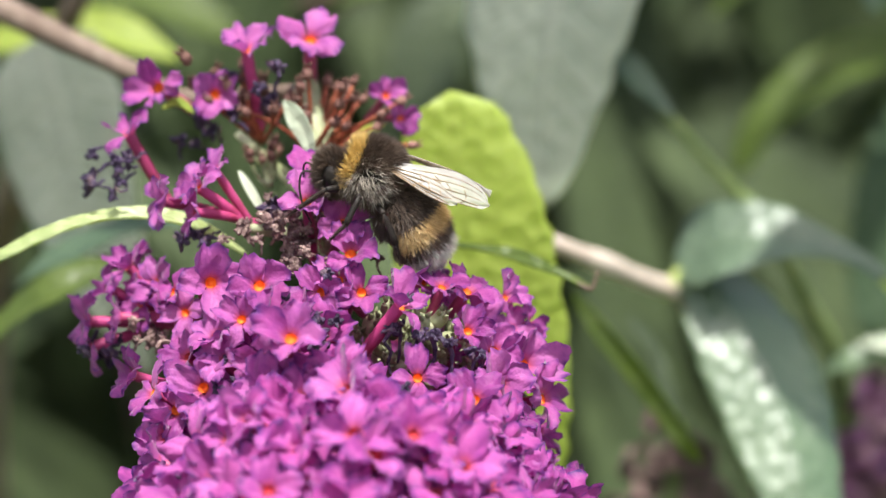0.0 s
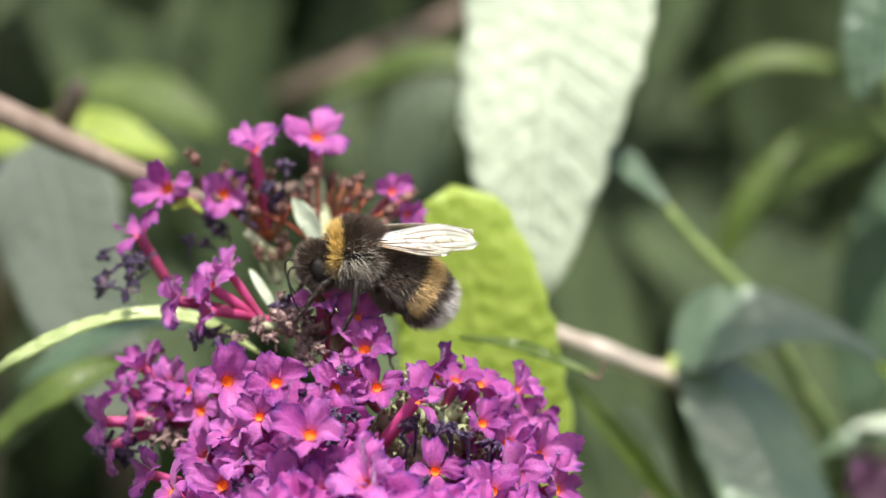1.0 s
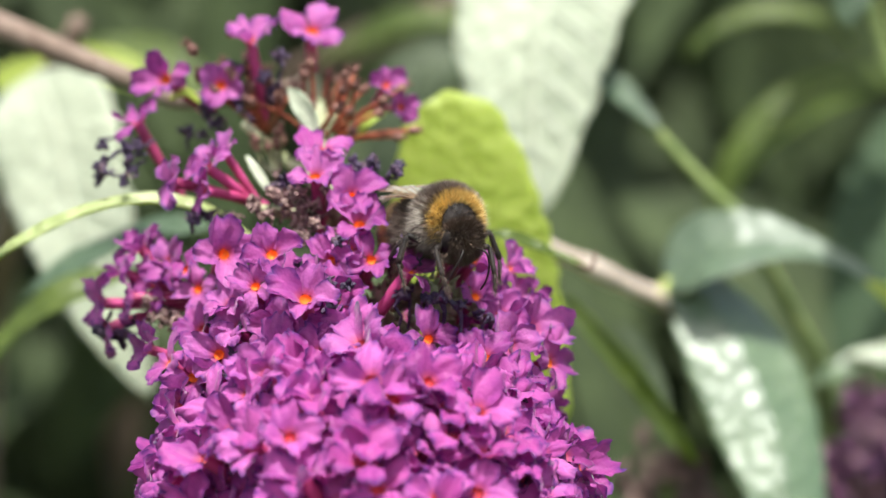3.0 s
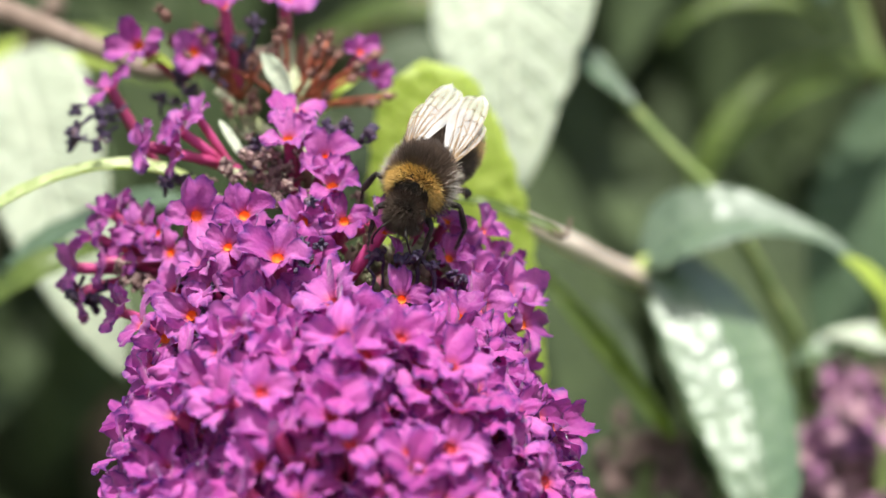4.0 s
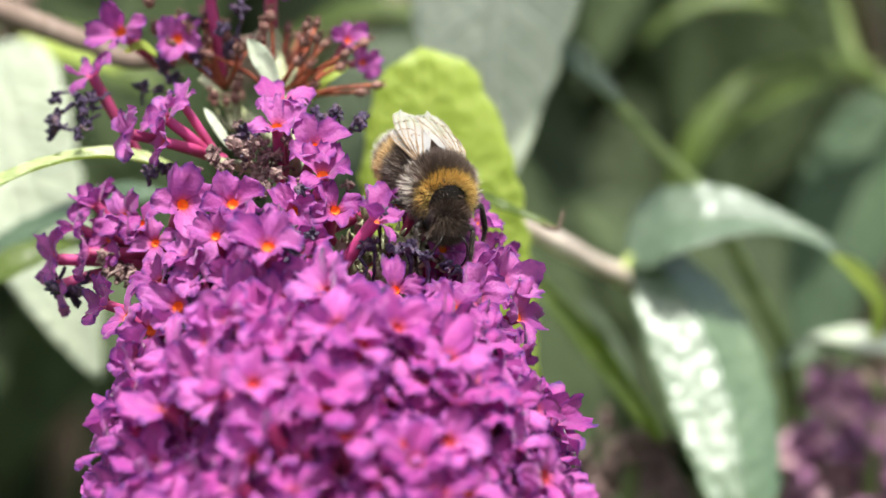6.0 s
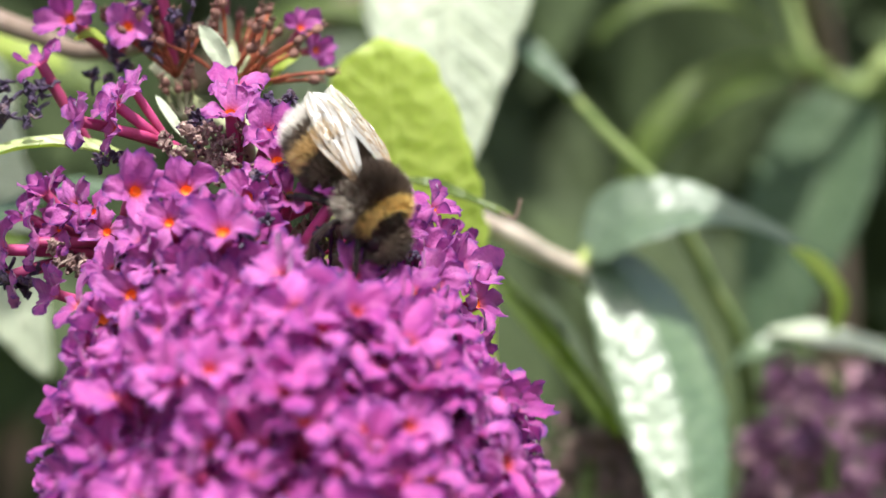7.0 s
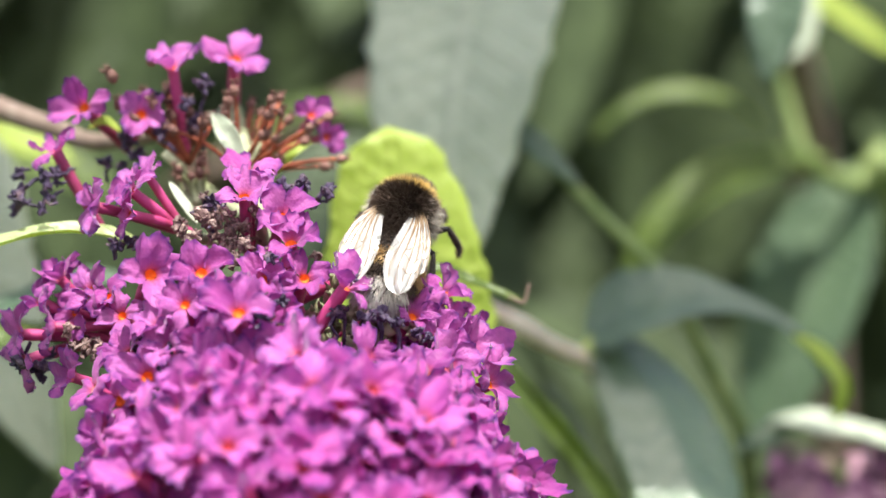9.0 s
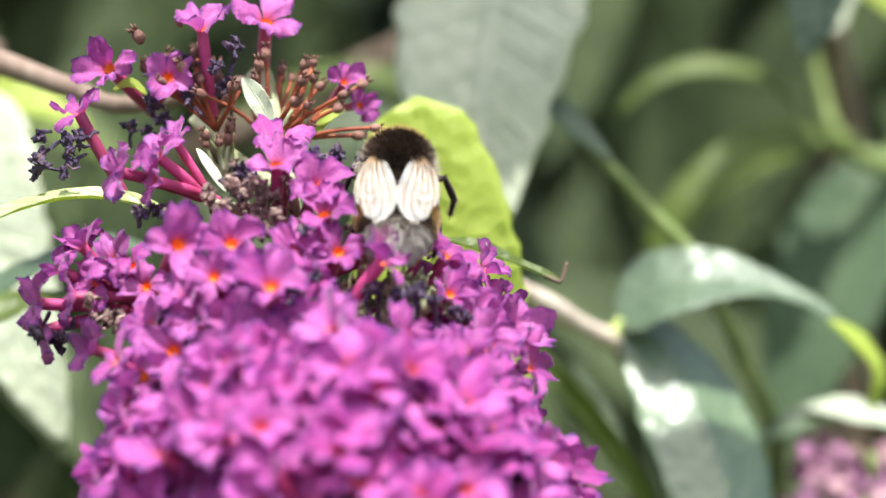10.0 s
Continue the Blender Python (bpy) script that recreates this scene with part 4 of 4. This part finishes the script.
def crumbs(count, rng):
    """Small dark withered florets caught between the fresh ones."""
    for _ in range(count):
        s = rng.uniform(29, 50)
        c, d = axis_at(s)
        e1 = d.cross(Vector((0, 0, 1))).normalized()
        e2 = d.cross(e1)
        rad = e1 * math.cos(a := rng.uniform(0, 6.28)) + e2 * math.sin(a)
        if rad.y > 0.15:
            continue
        p = c + rad * radius_at(s) * girth(s, rad) * rng.uniform(0.95, 1.03)
        ob = part("withered_floret", rng.choice(WITHERED), None, spike)
        ob.matrix_basis = floret_pose(p, rad + Vector((0, 0, 0.3)), rng.uniform(0, 6), rng.uniform(0.35, 0.6))


crumbs(70, random.Random(5))


def bud_cyme(attach, towards, count, spread, length, rng, stalks=None):
    """Spent calyxes on red stalks that fan out from one point."""
    a = Vector(attach)
    d = (Vector(towards) - a).normalized()
    for _ in range(count):
        o = (d + Vector((rng.uniform(-1, 1), rng.uniform(-1, 1), rng.uniform(-1, 1))) * spread).normalized()
        p = a + o * length * rng.uniform(0.4, 1.1)
        ob = part("spent_calyx", rng.choice(BUDS), None, spike, "brown spent calyx")
        ob.matrix_basis = floret_pose(p, o, rng.uniform(0, 6), rng.uniform(0.55, 0.85))
        mid = a.lerp(p, 0.5) + Vector((rng.uniform(-0.5, 0.5), rng.uniform(-0.5, 0.5), rng.uniform(-0.5, 0.5)))
        part("stalk", stem_mesh([a, mid, p], 0.22, 0.17, 6, 6), stalks or stalk_red, spike, "thin stalk of a spent floret")


bud_cyme((-13.6, 18, 13.6), (-11.3, 17, 20.2), 17, 0.8, 8.4, wrng)
bud_cyme((-11.5, 18, 13.6), (-6.6, 17, 17.6), 8, 0.6, 7.6, wrng)
bud_cyme((-18.2, 18, 14.5), (-20.4, 17, 21.4), 9, 0.6, 7.6, wrng)
bud_cyme((-17.4, 17, 10.5), (-19.6, 17, 17.1), 8, 0.5, 6.5, wrng, axis_green)
leaf("bract", spike, [(-12.9, 13.5, 13.4), (-13.7, 13.6, 15.6), (-14.8, 13.8, 17.4), (-15.8, 14, 18.7)], 1.9, (-0.4, -0.8, 0.4), leaf_felt, leaf_felt, "small white felted bract", fold=0.3, wave=0.1, seed=43, blunt=0.7)
leaf("bract", spike, [(-16.9, 10, 8.2), (-18.2, 11, 10.2), (-19.6, 12, 12.2)], 0.9, (0.2, -0.9, 0.3), leaf_felt, leaf_felt, "white felted bract", fold=0.3, wave=0.1, seed=45, blunt=0.6)
leaf("bract", spike, [(-10.4, 18, 13.2), (-8.8, 18, 15.4), (-6.8, 18.5, 16.6)], 1.2, (0.2, -0.8, 0.5), leaf_lime, leaf_lime, "small lime-green bract", fold=0.3, wave=0.1, seed=46, blunt=0.7)
leaf("bract", spike, [(-27.2, 15, 17.6), (-25.6, 15, 18.2), (-24.2, 15, 17.2)], 0.9, (0.2, -0.8, 0.5), leaf_lime, leaf_lime, "small lime-green bract", fold=0.3, wave=0.1, seed=47, blunt=0.7)


# ---- the fading flowers low in the shrub ----
def fading_spike(at, tall, wide, tone, label, seed):
    rng = random.Random(seed)
    sp = thing("fading_flower_spike", label, "flower", group="fading flower spikes")
    c = Vector(at)
    part("axis", stem_mesh([c + Vector((0, 6, -160)), c + Vector((0, 0, -tall)), c, c + Vector((1, -2, tall))], 1.2, 0.6), stem_green, sp)
    bm = bmesh.new()
    for k in range(90):
        u = rng.uniform(-1, 1)
        a = k * 2.4
        r = wide * (1 - 0.5 * max(0, u)) * rng.uniform(0.7, 1.1)
        p = c + Vector((math.cos(a) * r, math.sin(a) * r, u * tall))
        t = bmesh.new()
        t.from_mesh(rng.choice(COROLLAS if tone == faded and k % 3 == 0 else WITHERED))
        t.transform(floret_pose(p, (math.cos(a), math.sin(a), 0.3), rng.uniform(0, 6), rng.uniform(0.9, 1.4)))
        me = bpy.data.meshes.new("tmp")
        t.to_mesh(me)
        t.free()
        bm.from_mesh(me)
        bpy.data.meshes.remove(me)
    ob = part("floret_mass", bm, tone, sp)
    tagged(ob, kind="stuff")
    return sp


spent = tinted("spent_floret_brown", [(0.3, (0.085, 0.055, 0.05)), (0.7, (0.30, 0.20, 0.18))], 300, 0.8, 0.2, 0.5)
faded = tinted("faded_petal", [(0.28, (0.10, 0.045, 0.09)), (0.48, (0.26, 0.11, 0.20)), (0.62, (0.50, 0.30, 0.34)), (0.74, (0.72, 0.60, 0.50))], 200, 0.7, 0.3, 0.5)
fading_spike((23.3, 75, -29.3), 10, 6.5, spent, "brown spent buddleia spike low in the shrub", 1)
fading_spike((51.5, 78, -23.5), 9, 10, faded, "faded mauve buddleia spike low in the shrub", 2)


# ---- the bumblebee ----
def ball(centre, radii, seed=0, rough=0.0, sub=3):
    bm = bmesh.new()
    res = bmesh.ops.create_icosphere(bm, subdivisions=sub, radius=1)
    for v in res["verts"]:
        k = 1 + rough * noise.noise(v.co * 3 + Vector((seed, 0, 0)))
        v.co = Vector([(c + x * r * k) * MM for c, x, r in zip(centre, v.co, radii)])
    return bm


def fur_mesh(centre, radii, count, length, lean, keep, seed, width=0.026):
    """Hair by hair: tapering blades that stand on an egg-shaped body and lean backwards."""
    rng = random.Random(seed)
    verts, faces = [], []
    c = Vector(centre)
    for _ in range(count * 4):
        z = rng.uniform(-1, 1)
        a = rng.uniform(0, 6.2832)
        s = math.sqrt(1 - z * z)
        d = Vector((z, s * math.cos(a), s * math.sin(a)))
        p = c + Vector([x * r for x, r in zip(d, radii)])
        if not keep(p, d):
            continue
        n = Vector([x / r for x, r in zip(d, radii)]).normalized()
        o = (n + Vector(lean) + Vector((rng.uniform(-1, 1), rng.uniform(-1, 1), rng.uniform(-1, 1))) * 0.38).normalized()
        ln = length * rng.uniform(0.6, 1.15)
        side = o.cross(Vector((rng.uniform(-1, 1), rng.uniform(-1, 1), rng.uniform(-1, 1)))).normalized() * width
        droop = Vector(lean) * 0.25 * ln
        mid = p + o * ln * 0.55
        tip = p + o * ln + droop
        k = len(verts)
        verts += [(q * MM) for q in (p - side, p + side, mid + side * 0.7, mid - side * 0.7, tip)]
        faces += [(k, k + 1, k + 2, k + 3), (k + 3, k + 2, k + 4)]
        if len(faces) >= count * 2:
            break
    me = bpy.data.meshes.new("fur")
    me.from_pydata(verts, [], faces)
    return me


def fur(parent, material, label, *args, **kw):
    me = fur_mesh(*args, **kw)
    me.materials.append(material)
    ob = part("fur", me, None, parent, label)
    tagged(ob, kind="stuff")
    return ob


bee = thing("bumblebee", "furry black bumblebee with yellow bands and white tail on the flower", "bee")

THORAX = ((0, 0, 0), (2.75, 2.55, 2.6))
thorax = part("thorax", ball(*THORAX, 1, 0.05), chitin, bee, "black furry thorax with a yellow collar")
fur(thorax, fur_black, "black fur", *THORAX, 9500, 1.05, (-0.35, 0, 0.1), lambda p, d: p.x < 1.3 and p.z > -0.4 and abs(p.y) < 2.35, 1)
fur(thorax, fur_black, "black neck fur", *THORAX, 500, 0.7, (0.3, 0, 0), lambda p, d: p.x > 2.1, 4)
fur(thorax, fur_yellow, "yellow collar fur", *THORAX, 4200, 0.95, (0.1, 0, 0.25), lambda p, d: 1.15 < p.x < 2.15 and p.z > -1.5, 2)
fur(thorax, fur_pale, "pale grey side tuft", *THORAX, 1100, 1.4, (-0.2, 0, -0.1), lambda p, d: -1.8 < p.z < 0.3 and -1.4 < p.x < 1.2, 14)
fur(thorax, fur_grey, "grey-brown side fur", *THORAX, 4200, 1.2, (-0.1, 0, -0.2), lambda p, d: p.z < -0.3, 3)

# Backlight on the side hairs, put into their colour as pale fur.
fur(thorax, fur_pale, "side fringe coloured pale like backlit hair", *THORAX, 900, 1.35, (-0.3, 0, 0.0), lambda p, d: abs(p.y) > 1.9 and -1.2 < p.z < 1.7 and p.x < 1.2, 15)

abdomen = part("abdomen", ball((-3.9, 0, -0.2), (4.0, 3.0, 2.75), 2, 0.03), chitin, bee, "black abdomen with a tawny band and white tail")
ABD = ((-3.9, 0, -0.2), (4.0, 3.0, 2.75))
fur(abdomen, fur_black, "black fur", *ABD, 9000, 0.95, (-0.7, 0, 0), lambda p, d: p.x > -3.6 or -6.6 < p.x < -5.2, 5)
fur(abdomen, fur_tawny, "tawny band fur", *ABD, 4600, 0.9, (-0.7, 0, 0), lambda p, d: -5.3 < p.x < -3.55 and p.z > -1.6, 6)
fur(abdomen, fur_white, "white tail fur", *ABD, 3600, 1.15, (-0.7, 0, 0), lambda p, d: p.x < -6.35, 7)

head = part("head", ball((1.2, 0, -0.6), (1.35, 1.75, 1.8), 3, 0.05), chitin, bee, "black head")
HEAD = ((1.2, 0, -0.6), (1.35, 1.75, 1.8))
fur(head, fur_black, "short black face fur", *HEAD, 4600, 0.9, (0.2, 0, 0.2), lambda p, d: abs(p.y) < 1.4, 8)
fur(head, fur_grey, "grey-brown crown and face tuft", *HEAD, 1300, 1.0, (0.3, 0, 0.3), lambda p, d: p.x > 0.8 and abs(p.y) < 1.2, 9)
for side in (1, -1):
    part("eye", ball((1.25, side * 1.35, -0.55), (0.70, 0.50, 1.2), 4), chitin, head, "black oval compound eye")
    bm = bmesh.new()
    line = curve_points([Vector(p) * MM for p in ((2.3, side * 0.5, -0.2), (3.6, side * 1.1, 0.5), (4.2, side * 1.6, -0.6), (4.3, side * 1.9, -2.4), (4.0, side * 2.0, -4.0))], 22)
    add_tube(bm, line, [0.09 * MM] * 5 + [0.105 * MM, 0.09 * MM] * 8 + [0.06 * MM], 7)
    part("antenna", bm, chitin, head, "thin black elbowed antenna")
bm = bmesh.new()
add_tube(bm, curve_points([Vector(p) * MM for p in ((2.0, 0, -1.9), (2.2, 0, -3.0), (1.9, 0, -4.6), (1.5, 0, -6.2))], 10), [0.36 * MM, 0.34 * MM] + [0.28 * MM] * 5 + [0.18 * MM] * 3, 8)
part("proboscis", bm, chitin_brown, head, "brown proboscis")


def wing_edges(u, chord):
    """How far a wing's two edges lie from its middle line: narrow at the hinge, broad and round at the tip."""
    end = math.sqrt(max(0.0004, 1 - u ** 6))
    lead = chord * (0.09 + 0.36 * math.sin(math.pi * 0.5 * min(1, u * 1.6)))
    trail = chord * (0.06 + 0.58 * math.sin(math.pi * 0.5 * min(1, u * 1.25)) ** 1.6)
    return lead * end, trail * end


def wing_pair(side):
    """A fore wing and a hind wing hinged at the thorax, lying back over the abdomen."""
    out = []
    for name, length, chord, y0, spread, lift in (("fore_wing", 10.2, 3.1, 1.3, 0.03, 0.03), ("hind_wing", 7.6, 2.4, 1.5, 0.16, -0.04)):
        bm = bmesh.new()
        n, m = 22, 12
        rows = []
        for i in range(n + 1):
            u = i / n
            lead, trail = wing_edges(u, chord)
            row = []
            for j in range(m + 1):
                v = j / m
                y = lead - (lead + trail) * v
                z = (0.20 * math.sin(v * 9 + u * 4) + 0.09 * math.sin(v * 23 - u * 13)) * u + 0.35 * math.sin(u * 3.0) - 0.5 * u * u * v
                row.append(bm.verts.new(Vector((-u * length, side * y, z)) * MM))
            rows.append(row)
        top = [[bm.verts.new(v.co + Vector((0, 0, 0.02 * MM))) for v in r] for r in rows]
        for g, flip in ((rows, False), (top, True)):
            for a, b in zip(g, g[1:]):
                for j in range(m):
                    q = (a[j], a[j + 1], b[j + 1], b[j])
                    bm.faces.new(q[::-1] if flip else q)
        wing = part(name, bm, wing_film, bee, "smoky translucent wing")
        for tr in ((0.02, 0.03), (0.10, 0.22), (0.22, 0.45), (0.40, 0.70), (0.60, 0.92)):
            line = [rows_at(length, chord, side, i / n, tr[0] + (tr[1] - tr[0]) * (i / n) ** 1.4) for i in range(1, n - 1)]
            bm = bmesh.new()
            add_tube(bm, line, [0.075 * MM * (1 - 0.55 * i / len(line)) for i in range(len(line))], 5)
            part("vein", bm, vein_tan, wing, "brown wing vein")
        for u0, va, vb in ((0.45, 0.05, 0.35), (0.62, 0.08, 0.5), (0.75, 0.05, 0.6), (0.5, 0.35, 0.62)):
            bm = bmesh.new()
            add_tube(bm, [rows_at(length, chord, side, u0 + 0.04 * math.sin(k), va + (vb - va) * k / 4) for k in range(5)], 0.035 * MM, 5)
            part("vein", bm, vein_tan, wing, "brown wing vein")
        out.append((wing, side, y0, spread, lift))
    return out


def rows_at(length, chord, side, u, v):
    lead, trail = wing_edges(u, chord)
    z = (0.20 * math.sin(v * 9 + u * 4) + 0.09 * math.sin(v * 23 - u * 13)) * u + 0.35 * math.sin(u * 3.0) - 0.5 * u * u * v + 0.03
    return Vector((-u * length, side * (lead - (lead + trail) * v), z)) * MM


wings = [wing_pair(1), wing_pair(-1)]


def leg(side, hip, knee, ankle, foot, fat, seed):
    bm = bmesh.new()
    pts = [Vector((p[0], side * p[1], p[2])) * MM for p in (hip, knee, ankle, foot)]
    for a, b, r0, r1 in ((0, 1, 0.33, 0.27), (1, 2, 0.22, 0.23 * fat), (2, 3, 0.15 * fat, 0.08)):
        line = [pts[a].lerp(pts[b], k / 5) for k in range(6)]
        bulge = [0.85, 1.0, 1.08, 1.1, 1.05, 0.8]
        add_tube(bm, line, [(r0 + (r1 - r0) * k / 5) * bulge[k] * MM for k in range(6)], 8)
    ob = part("leg", bm, chitin, bee, "black bristly leg")
    rng = random.Random(seed)
    verts, faces = [], []
    for _ in range(1100):
        k = rng.choice((0, 1, 1, 2))
        p = pts[k].lerp(pts[k + 1], rng.random())
        o = Vector((rng.uniform(-1, 1), rng.uniform(-1, 1), rng.uniform(-1, 1))).normalized()
        s = o.orthogonal().normalized() * 0.03 * MM
        tip = p + (o + (pts[k + 1] - pts[k]).normalized() * 0.7) * rng.uniform(0.3, 0.6) * MM
        n = len(verts)
        verts += [p - s, p + s, tip]
        faces.append((n, n + 1, n + 2))
    me = bpy.data.meshes.new("bristles")
    me.from_pydata(verts, [], faces)
    me.materials.append(fur_grey if fat > 1.5 else fur_black)
    tagged(part("bristles", me, None, ob, "fine bristles"), kind="stuff")
    return ob


legs = []
for side in (1, -1):
    legs.append(leg(side, (1.4, 1.2, -2.0), (3.0, 2.6, -2.2), (4.2, 2.5, -4.4), (4.9, 2.2, -5.8), 1.0, 1))
    legs.append(leg(side, (0.0, 1.4, -2.2), (0.2, 4.0, -1.2), (0.3, 4.9, -3.6), (1.0, 4.6, -5.6), 1.3, 2))
    legs.append(leg(side, (-1.4, 1.4, -2.0), (-2.4, 3.3, -1.9), (-4.4, 3.5, -4.0), (-5.4, 3.2, -5.6), 1.7, 3))


# ---- what moves ----
def crawl(t, x, y, z, fx, fy, fz, ux, uy, uz):
    """The bee's pose: the place of its thorax, where its head points and where its back looks."""
    f = Vector((fx, fy, fz)).normalized()
    u = Vector((ux, uy, uz))
    u = (u - f * u.dot(f)).normalized()
    return t, Matrix.LocRotScale(mm((x, y, z)), Matrix((f, u.cross(f), u)).transposed().to_quaternion(), None)


def motions():
    walk(bee, [crawl(*row) for row in (
        (0, -6.8, 3, 12.9, -0.93, -0.12, 0.38, 0.25, -0.3, 0.9),
        (0.5, -6.9, 3, 13.6, -0.93, -0.12, 0.38, 0.25, -0.3, 0.9),
        (1, -9.2, 2, 14.2, -0.97, -0.2, 0.05, 0.05, -0.3, 0.95),
        (1.5, -8.3, 1, 13.4, -0.8, -0.56, 0.08, 0.05, -0.25, 0.95),
        (2, -6.2, -3, 8.2, -0.52, -0.8, -0.3, 0, -0.3, 0.95),
        (2.5, -1.0, -3, 5.6, 0.42, -0.90, -0.14, 0, -0.1, 1),
        (3, -0.2, -3, 6.0, 0.46, -0.88, -0.10, 0, -0.08, 1),
        (4.5, -0.3, -2, 6.2, -0.66, -0.36, -0.62, 0.05, -0.85, 0.5),
        (5, -0.7, -2, 7.0, -0.72, -0.36, -0.55, 0.05, -0.85, 0.5),
        (5.7, 2.0, 1.5, 4.0, -0.05, -0.82, -0.57, 0.1, -0.55, 0.85),
        (6.5, 1.4, 0, 5, 0.58, -0.64, -0.5, 0.4, -0.4, 0.85),
        (7, -0.1, -3, 1.8, 0.50, -0.30, -0.80, 0.50, -0.76, 0.42),
        (7.5, -1.7, -3, 3.3, 0.58, -0.30, -0.75, 0.50, -0.76, 0.42),
        (8, -0.8, 3, 8.4, 0.97, -0.12, -0.18, 0.1, -0.35, 0.93),
        (8.5, 0.7, 3, 7.6, 0.6, 0.65, 0.4, 0.05, -0.55, 0.8),
        (9, 1.5, 6, 8.5, 0.28, 0.56, 0.78, -0.05, -0.82, 0.56),
        (9.5, -2.3, 7, 9.9, 0.02, 0.76, 0.64, 0, -0.64, 0.76),
        (10, -2.2, 7, 10.3, 0.02, 0.76, 0.64, 0, -0.64, 0.76),
    )])
    def swayed(t, x, y, z, turn):
        return t, pose(x * MM, y * MM, z * MM, 0, 0, 0) @ Matrix.Translation(mm((0, 100, 100))) @ pose(0, 0, 0, turn, 0, 0) @ Matrix.Translation(-mm((0, 100, 100)))

    # The added shade leaves slide on and off to time shade on the leaves below.
    walk(over_hanging, [swayed(*row) for row in ((0.0, 0, 0, 0, 0), (0.4, 30, 12, 2, 3), (0.9, 50, 26, 4, 6), (3.0, 54, 30, 4, 7), (5.1, 50, 26, 4, 6), (6.1, 4, 0, 0, 0), (6.6, 2, 0, 0, 0), (7.0, 36, 16, 2, 4), (7.4, 2, 0, 0, 0), (9.2, 0, 0, 0, 0), (9.5, 2, 0, 0, 0), (9.75, 30, 13, 2, 4), (10.0, 8, 3, 0, 1))])
    walk(over_left, [swayed(*row) for row in ((0.0, 0, 0, 0, 0), (2.0, -3, 1, 0, 0), (2.5, -20, 6, 1, 2), (3.0, -48, 20, 3, 5), (4.0, -52, 24, 4, 6), (5.5, -54, 26, 4, 6), (6.6, -46, 20, 3, 5), (7.2, -6, 0, 0, 0), (8.4, -3, 0, 0, 0), (9.2, -4, 0, 0, 0), (9.6, -12, 3, 0, 1), (10.0, -46, 18, 3, 5))])
    walk(over_near, [swayed(*row) for row in ((0.0, 31, 0, 0, 0), (1.0, 25, 0, 0, 0), (2.0, 29, 2, 0, 0), (2.6, 33, 2, 0, 1), (3.4, 50, 8, 1, 2), (4.2, 62, 14, 2, 4), (5.2, 62, 14, 2, 4), (6.0, 44, 6, 1, 2), (6.6, 36, 2, 0, 1), (7.6, 35, 2, 0, 1), (8.3, 6, 8, 0, 1), (9.2, 0, 0, 0, 0), (9.6, 3, -5, 0, 0), (10.0, 12, -19, 0, -1))])
    foot = mm((6.6, 40, -24))
    walk(lime_leaf, [(t, Matrix.Translation(foot) @ pose(0, 0, 0, 0, turn, 0) @ Matrix.Translation(-foot)) for t, turn in (
        (0.0, 0.0), (5.0, 0.4), (6.5, 2.4), (8.5, 2.4), (10.0, 2.0))])
    joint = mm((22.4, 64, -1.0))
    walk(drooping_leaf, [(t, Matrix.Translation(joint) @ pose(0, 0, 0, 0, turn, 0) @ Matrix.Translation(-joint)) for t, turn in (
        (0.0, -6.0), (1.0, -5.5), (2.5, -5.5), (3.2, -3.0), (5.0, -2.5), (6.5, 2.0), (7.5, 3.5), (8.5, 0.0), (10.0, 0.0))])
    hinge = (-1.9, 0.0, -0.5)
    walk(abdomen, [(t, pose(hinge[0] * MM, 0, hinge[2] * MM, 0, p, y)) for t, p, y in (
        (0.0, -34, 0), (1.0, -32, 0), (1.5, -38, 8), (2.0, -28, 0), (2.5, -16, 0), (4.5, -10, 0), (6.5, -5, 8), (7.5, 0, 5), (8.0, -4, 0), (8.5, -42, 0), (9.0, -2, 0), (10.0, -5, 0))])
    for pair in wings:
        for wing, side, y0, spread, lift in pair:
            walk(wing, [(t, pose(-0.4 * MM, side * y0 * MM, 1.75 * MM) @ Matrix.Rotation(side * -(spread + open_by), 4, "Z") @ Matrix.Rotation(lift, 4, "Y") @ Matrix.Rotation(side * -tip, 4, "X")) for t, open_by, tip in (
                (0.0, 0.0, 0.62), (1.3, 0.0, 0.62), (2.0, 0.06, 0.35), (4.5, -0.02, 0.20), (5.2, -0.02, 0.20), (6.5, -0.04, 0.30), (8.0, 0.0, 0.55), (8.5, 0.06, 0.30), (9.0, 0.10, 0.15), (10.0, 0.03, 0.10))])
    neck = (2.2, 0.0, -0.3)
    walk(head, [(t, pose(neck[0] * MM, 0, neck[2] * MM, 0, p, 0)) for t, p in (
        (0.0, 38), (0.5, 30), (1.0, 25), (1.5, 38), (2.0, 34), (2.5, 42), (3.0, 42), (4.5, 18), (5.0, 20), (6.5, 38), (7.5, 20), (8.0, 24), (9.0, 42), (10.0, 42))])


motions()
